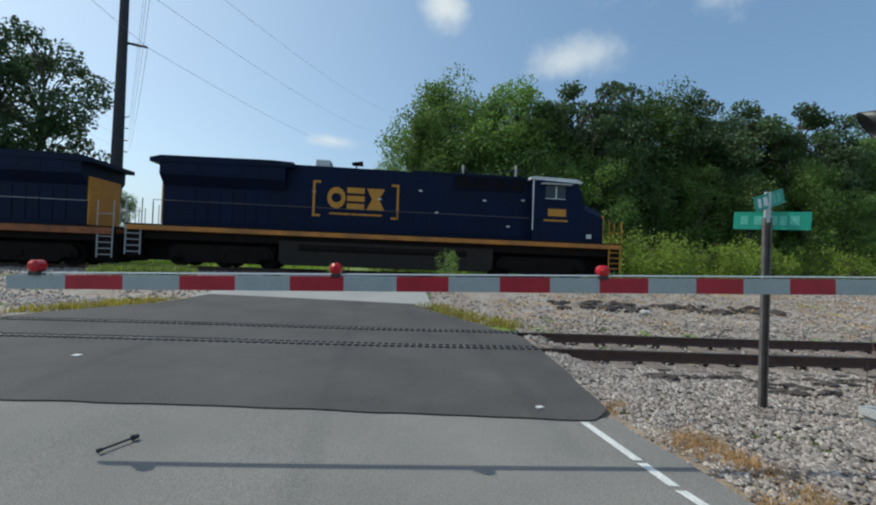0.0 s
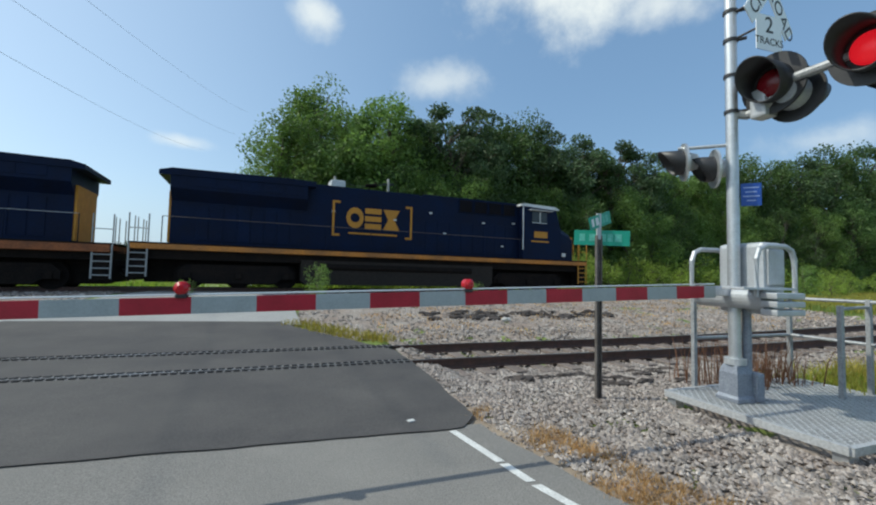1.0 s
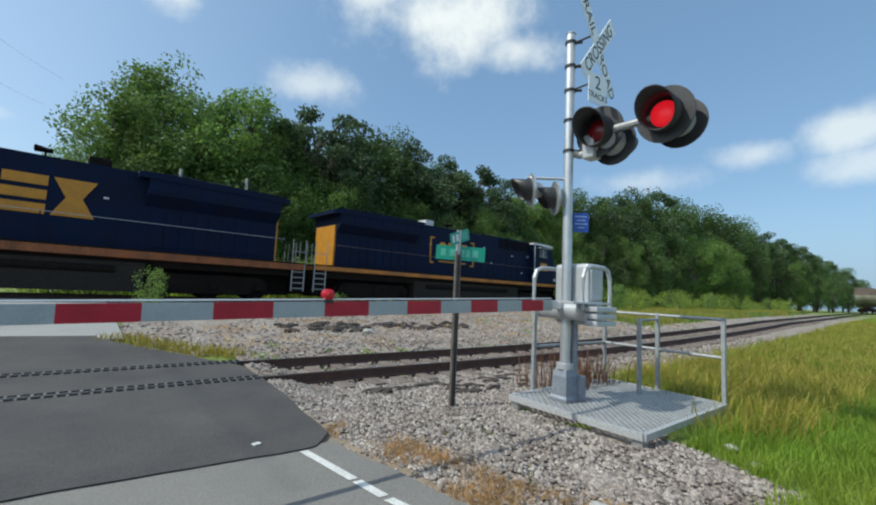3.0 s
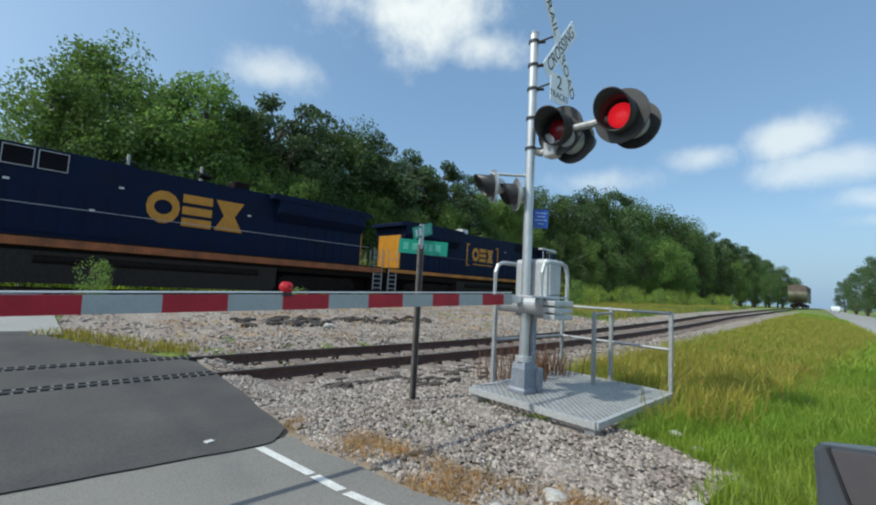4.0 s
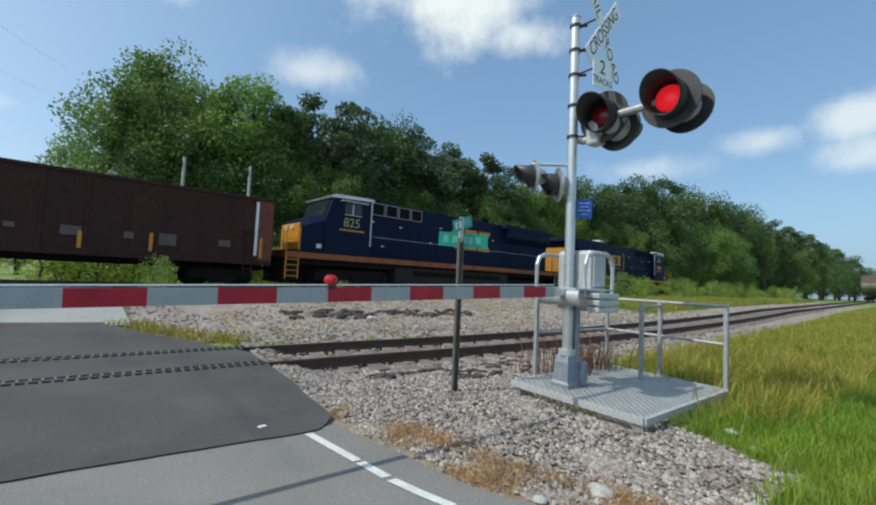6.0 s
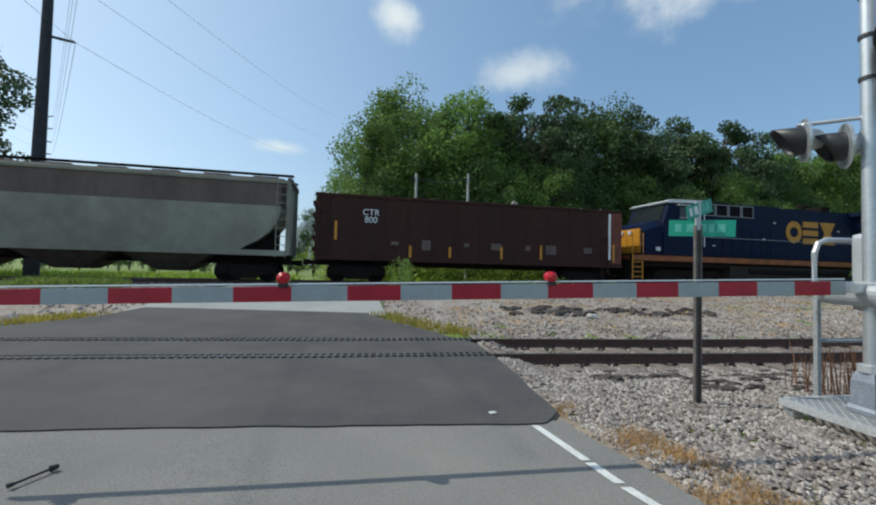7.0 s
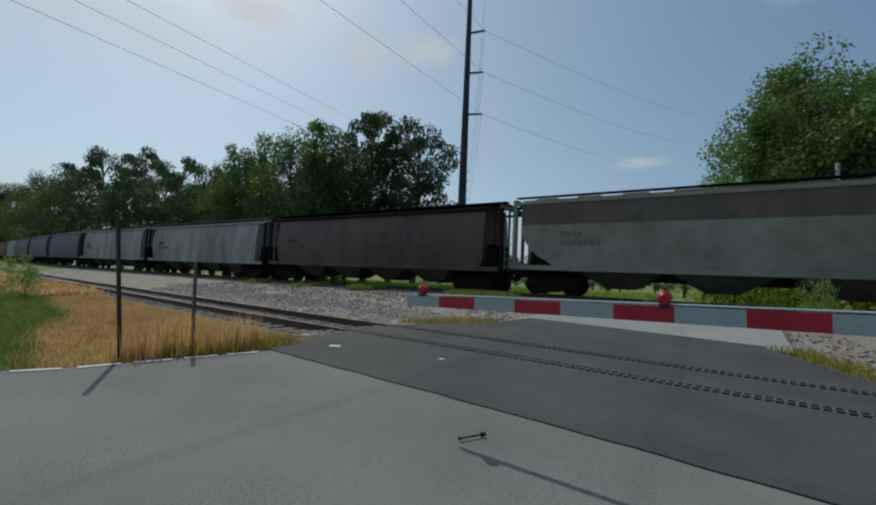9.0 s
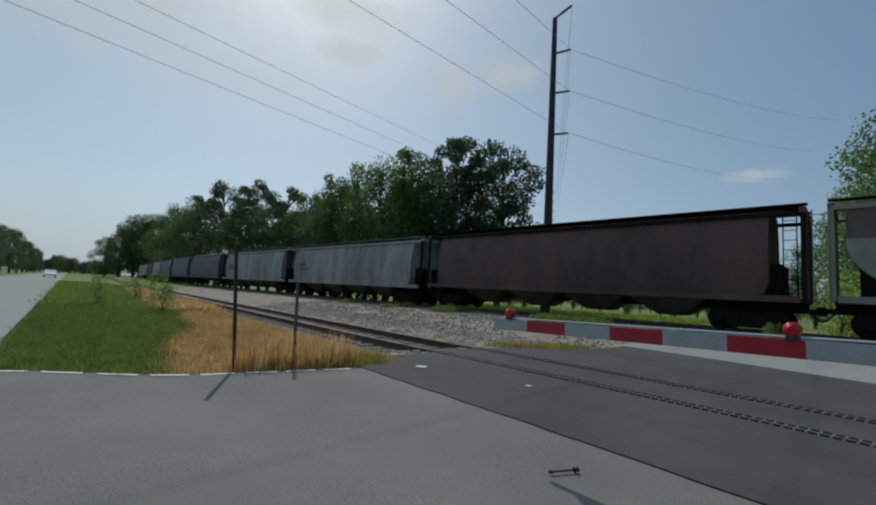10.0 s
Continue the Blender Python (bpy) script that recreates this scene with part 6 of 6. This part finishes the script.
blades("road_edge_weeds", scatter(420, -9.0, -7.1, 1.9, 4.3, 41, lambda x, y: left_field(x, y) and x > LEFT_EDGE(min(y, 3.6)) - 0.8), 0.06, 0.3, 0.008, YELLOW_GRASS, 41, "green yellow weeds along the road edge", 5, 0.08)
for i in range(34):
    b = -96.3 + 0.22 * i
    tree("broad", i % 3, *rd(300 + 25 * (i % 4), b), rw.uniform(6.5, 11.0), HAZE_WOOD if i % 3 else LEAF, "hazy leafy tree far off", "trees across the side road")

# ---- steel pole and wires ----
PX, PY = -19.75, 25.3


def build_pole(x, y, height, arms, label, scale=1.0):
    root = tagged(empty("utility_pole"), label, "utility pole", "utility poles")
    z0 = land(x, y) - 0.3
    secs = [[(x + scale * (0.37 - 0.19 * f) * math.cos(t), y + scale * (0.37 - 0.19 * f) * math.sin(t), z0 + height * f)
             for t in (2 * math.pi * i / 12 for i in range(12))] for f in (0, 0.25, 0.5, 0.75, 1)]
    bm = loft(secs)
    part("shaft", bm, POLE_STEEL, root, "dark weathering steel shaft")
    tips = []
    side = Vector((0.8, 0.55, 0)).normalized()
    for z, up in arms:
        a = Vector((x, y, z))
        b = a + side * 1.25 * scale + Vector((0, 0, up))
        bm = bmesh.new()
        add_tube(bm, a, b, 0.09 * scale, 0.06 * scale, 8)
        part("davit_arm", bm, POLE_STEEL, root)
        bm = bmesh.new()
        for k in range(6):
            c = a + (b - a) * (0.45 + 0.09 * k)
            add_tube(bm, c - (b - a) * 0.012, c + (b - a) * 0.012, 0.13 * scale, 0.1 * scale, 10)
        part("insulator", bm, POLE_STEEL, root)
        tips.append(b)
    return tips


TIPS = build_pole(PX, PY, 23.6, [(23.2, 0.9), (20.3, 0.2), (17.1, 0.1), (13.85, 0.05)], "tall weathering steel power pole with short side arms")
FAR_TIPS = build_pole(*rd(95, -37.75), 25.5, [(24.5, 0.6), (26.0 - 3.2, 0.1), (20.6, 0.1), (18.6, 0.05)], "distant steel power pole along the line")


def wire(a, b, sag, r=0.013):
    a, b = Vector(a), Vector(b)
    pts = [a + (b - a) * t - Vector((0, 0, sag * 4 * t * (1 - t))) for t in (k / 20 for k in range(21))]
    tagged(link_mesh("power_line", path_tube(pts, r, 5), WIRE), "thin overhead power line on the steel poles", "power line", "overhead power lines")


for i, t in enumerate(TIPS):
    wire(t, FAR_TIPS[i], 1.5)
for i, end in ((1, (-16.4, 112.1, 40.6)), (2, (-19.3, 113.4, 35.2)), (3, (-25.8, 113.4, 30.5))):
    wire(TIPS[i], end, 1.2)
# lines that pass over the road towards the upper left
for tip, over in ((TIPS[3], (-15.1, 6.7, 12.7)), (TIPS[2], (-13.0, 9.6, 13.2)), (TIPS[1], (-12.2, 12.8, 14.4)),
                  (FAR_TIPS[3], (-19.9, -3.7, 10.3)), (FAR_TIPS[2], (-19.8, -1.9, 11.1)), (FAR_TIPS[1], (-19.5, -0.4, 11.8))):
    a, b = Vector(tip), Vector(over)
    wire(a, b + (b - a) * (0.5 if tip in TIPS else 0.25), 0.0, 0.01)


# ---- slim posts beyond the main track ----
def line_post(b, r, top):
    x, y = rd(r, b)
    root = tagged(empty("line_post"), "slim grey post beyond the main track", "post", "posts beyond the main track")
    part("shaft", tube((x, y, land(x, y) - 0.2), (x, y, top), 0.1, 0.08, 10), CONCRETE, root)
    part("cross_arm", box(x - 0.35, x + 0.35, y - 0.04, y + 0.04, top - 0.4, top - 0.3), POLE_STEEL, root)
    return Vector((x, y, top - 0.3))


LINE_TOPS = [line_post(2.55, 27.5, 7.6), line_post(9.6, 27.8, 7.7)]
wire(LINE_TOPS[0], LINE_TOPS[1], 0.25, 0.012)


# ---- verge posts, litter on the asphalt ----
DULL_POST = mat("weathered_post", (0.2, 0.17, 0.14), 0.85, other=(0.12, 0.1, 0.085), scale=6, fine=40)


def verge_post(x, y, height, w, label, lean, tone=None):
    root = tagged(empty("marker_post", pose(x, y, 0, lean, 0.8, 0)), label, "post", "verge posts")
    bm = bmesh.new()
    add_box(bm, -w, w, -0.012, 0.012, -0.3, height)
    add_box(bm, -w, -w + 0.012, -0.035, 0.012, -0.3, height)
    add_box(bm, w - 0.012, w, -0.035, 0.012, -0.3, height)
    part("channel", bm, tone or RUST, root)
    for k in range(6):
        part("bolt", tube((0, -0.016, 0.5 + 0.22 * k), (0, -0.012, 0.5 + 0.22 * k), 0.008, None, 8), GALV, root)


verge_post(-7.5, 1.63, 2.0, 0.024, "rusty steel channel post at the road edge", 4.5)
verge_post(-7.72, 2.66, 1.45, 0.018, "short weathered post among dry weeds", 2, DULL_POST)


def build_litter():
    ob = bmesh.new()
    a, b = Vector((-2.335, 2.85, 0.028)), Vector((-2.245, 3.1, 0.028))
    add_tube(ob, a, b, 0.008, None, 10)
    add_tube(ob, a - (b - a) * 0.02, a + (b - a) * 0.1, 0.016, 0.012, 10)
    add_tube(ob, b - (b - a) * 0.14, b + (b - a) * 0.02, 0.022, 0.016, 10)
    tagged(link_mesh("dropped_bolt", ob, BLACK_PAINT), "black bolt lying loose on the grey asphalt", "bolt")
    for i, (x, y, s) in enumerate(((-4.6, 5.31, 0.05), (0.98, 4.13, 0.035), (-6.58, 4.64, 0.1), (-0.35, 2.25, 0.03))):
        bm = bmesh.new()
        add_box(bm, -s, s, -s * 0.8, s * 0.8, 0, 0.012, m=pose(x, y, land(x, y) + (0.027 if y > 3.9 else 0.013), 0, 0, 20 * i), bevel=0.004)
        tagged(link_mesh("road_stud", bm, WHITE_PAINT), "small pale marker stuck on the asphalt", "road marker", "markers on the asphalt")
    r = random.Random(3)
    for i, (x, y, s) in enumerate(((5.1, 1.95, 0.07), (4.8, 1.62, 0.06), (2.75, 1.85, 0.09), (3.5, 1.2, 0.06), (2.3, 2.0, 0.05), (5.9, 12.2, 0.16), (2.6, 1.55, 0.07))):
        bm = bmesh.new()
        bmesh.ops.create_icosphere(bm, subdivisions=2, radius=s)
        for v in bm.verts:
            v.co *= 1 + 0.35 * noise.noise(v.co * 9 + Vector((i, 0, 0)))
            v.co.z *= 0.45
        bmesh.ops.translate(bm, verts=bm.verts, vec=(x, y, land(x, y) + s * 0.1))
        tagged(link_mesh("pale_rock", bm, CONCRETE), "pale broken rock lying on the verge", "rock", "rocks on the verge")
    # rotten ties and clods between the tracks and by the near track
    spots = [(r.uniform(3.5, 10.5), r.uniform(12.4, 13.9), r.uniform(0.1, 0.28)) for _ in range(60)] + [(r.uniform(2.4, 6.4), r.uniform(5.5, 6.25), r.uniform(0.06, 0.17)) for _ in range(34)]
    spots += [(r.uniform(3.9, 5.6), r.uniform(5.0, 5.6), r.uniform(0.06, 0.16)) for _ in range(22)]
    for i, (x, y, s) in enumerate(spots):
        bm = bmesh.new()
        bmesh.ops.create_icosphere(bm, subdivisions=2, radius=s)
        for v in bm.verts:
            v.co *= 1 + 0.9 * noise.noise(v.co * (2.4 / s) + Vector((i * 3.1, 0, 0)))
            v.co = Vector((v.co.x, v.co.y * 0.45, v.co.z * 0.34))
        bmesh.ops.transform(bm, matrix=pose(x, y, land(x, y) - 0.01, 0, 0, r.uniform(-25, 25)), verts=bm.verts)
        tagged(link_mesh("rotten_tie", bm, DEBRIS), "dark rotten tie fragment in the ballast", "railway tie", "discarded tie fragments")
    for i, (x, y, s) in enumerate(((-4.9, 0.9, 0.3), (-5.6, 1.9, 0.16), (-5.9, 0.75, 0.12), (-4.6, 2.3, 0.1))):
        bm = bmesh.new()
        ring = [bm.verts.new((x + s * (1 + 0.35 * noise.noise((i, k * 0.8, 0))) * math.cos(k * 0.4488), y + 0.45 * s * (1 + 0.35 * noise.noise((i, k * 0.8, 4))) * math.sin(k * 0.4488), land(0, 2) + 0.0148)) for k in range(14)]
        bm.faces.new(ring)
        tagged(link_mesh("oil_stain", bm, STAIN), "dark oil stain on the old asphalt", "stain", kind="structure")


build_litter()


# ---- road cracks and stains ----
def build_cracks():
    bm = bmesh.new()
    r = random.Random(8)
    for x0, y0, a, n in ((-6.0, 2.2, 0.2, 18), (-0.9, 1.7, 0.4, 10), (-5.5, 0.8, 0.9, 14), (0.6, 2.0, -0.3, 7)):
        p = Vector((x0, y0))
        prev = None
        for k in range(n):
            a += r.uniform(-0.5, 0.5)
            q = p + Vector((math.cos(a), math.sin(a))) * 0.11
            nrm = Vector((-math.sin(a), math.cos(a))) * 0.0025 * r.uniform(0.4, 1.3)
            z = land(0, 2) + 0.0145
            row = [bm.verts.new((*(q - nrm), z)), bm.verts.new((*(q + nrm), z))]
            if prev:
                bm.faces.new((prev[0], row[0], row[1], prev[1]))
            prev, p = row, q
    tagged(link_mesh("road_crack", bm, BLACK_PAINT), "fine dark cracks in the old asphalt", "crack", kind="structure")


build_cracks()


# ---- parked wagon down the near track, traffic far off ----
def build_parked_wagon():
    keep = len(CONSIST)
    hopper(0.0, 17.0, HOPPER_GREY, HOPPER_TOP, "grey covered hopper wagon parked down the near track", False, False)
    root, _, _ = CONSIST.pop(keep)
    x = 118.0
    root.matrix_world = pose(x, near_y(x), near_z(x) + 0.015, 0, 0, math.degrees(math.atan(near_y(x + 1) - near_y(x))))


build_parked_wagon()


def small_car(x, y, rz, paint, label):
    root = tagged(empty("car"), label, "car", "cars on the side road")
    prof = [(-2.2, 0.35), (2.2, 0.35), (2.25, 0.7), (1.2, 0.95), (0.5, 1.42), (-1.1, 1.45), (-1.8, 1.0), (-2.25, 0.9)]
    part("body", prism(prof, -0.85, 0.85), paint, root)
    for u0, u1 in ((-1.2, -0.35), (-0.25, 0.6)):
        part("window", box(u0, u1, -0.865, 0.865, 1.0, 1.34), GLASS_DARK, root)
    for u in (-1.4, 1.4):
        for s in (-1, 1):
            part("wheel", tube((u, s * 0.7, 0.33), (u, s * 0.9, 0.33), 0.33, None, 16), RUBBER, root)
    root.matrix_world = pose(x, y, land(x, y) + 0.04, 0, 0, rz)


small_car(150, highway_y(150) + 1.7, 8, SIGN_WHITE, "white car far along the side road")
small_car(58, highway_y(58) - 6.2, 30, BLACK_PAINT, "dark car parked under the roadside trees")
small_car(66, highway_y(66) - 6.4, -10, HOPPER_BROWN, "brown car parked under the roadside trees")
small_car(-112, highway_y(-112) + 1.7, 4, SIGN_WHITE, "white car far along the side road")


# ---- the waiting car beside the camera ----
def build_waiting_car():
    root = tagged(empty("waiting_car"), "dark car waiting beside the crossing with its door mirror showing", "car")
    y0, y1 = -2.15, -0.42
    prof = [(-2.3, 0.3), (2.4, 0.3), (2.5, 0.55), (2.4, 0.85), (1.0, 1.0), (-2.2, 1.0), (-2.4, 0.8)]
    part("body", prism(prof, y0, y1), CAR_PAINT, root, "glossy dark car body")
    part("cabin", prism([(0.9, 1.0), (0.3, 1.45), (-1.3, 1.48), (-2.0, 1.0)], y0 + 0.15, y1 - 0.12), GLASS_DARK, root)
    for x in (-1.45, 1.5):
        for y in (y0 + 0.1, y1 - 0.1):
            part("wheel", tube((x, y - 0.12, 0.33), (x, y + 0.12, 0.33), 0.33, None, 24), RUBBER, root)
    # door mirror: rim and inset face
    rim = []
    for x, g in ((0.72, 0.0), (0.726, 0.006), (0.78, 0.006), (0.84, -0.03)):
        rim.append([(x, y + (g if y > 0 else -g), z - (0.16 * (x - 0.72) if z > 1.2 else g)) for y, z in ((-0.13, 1.06), (0.088, 1.05), (0.099, 1.17), (0.1035, 1.262), (0.098, 1.271), (-0.13, 1.302))])
    mirror = part("door_mirror", loft(rim), MIRROR_SHELL, root, "smooth grey door mirror shell with reflected sky blue in its colour", smooth=False)
    part("mirror_face", loft([[(x, y, z) for y, z in ((-0.128, 1.064), (0.026, 1.056), (0.092, 1.268), (-0.128, 1.298))] for x in (0.712, 0.719)]), MIRROR_FACE, mirror, "dull dark face")
    part("seam", loft([[(x, y, z) for y, z in ((0.027, 1.055), (0.0305, 1.055), (0.0965, 1.27), (0.093, 1.27))] for x in (0.711, 0.719)]), BLACK_PAINT, mirror)
    part("mirror_stalk", tube((0.78, -0.1, 1.12), (0.72, -0.5, 1.0), 0.05, None, 10), CAR_PAINT, root)


build_waiting_car()


def motions():
    """The train rolls from left to right at a steady pace, its wheels turning on the rails."""
    for thing, x, sets in CONSIST:
        walk(thing, [(k * 0.5, train_pose(x + travelled(k * 0.5))) for k in range(21)])
        for wheels, wx, r in sets:
            walk(wheels, [(k * 0.1, pose(wx, 0, r, 0, math.degrees(travelled(k * 0.1) / r), 0)) for k in range(101)])


motions()
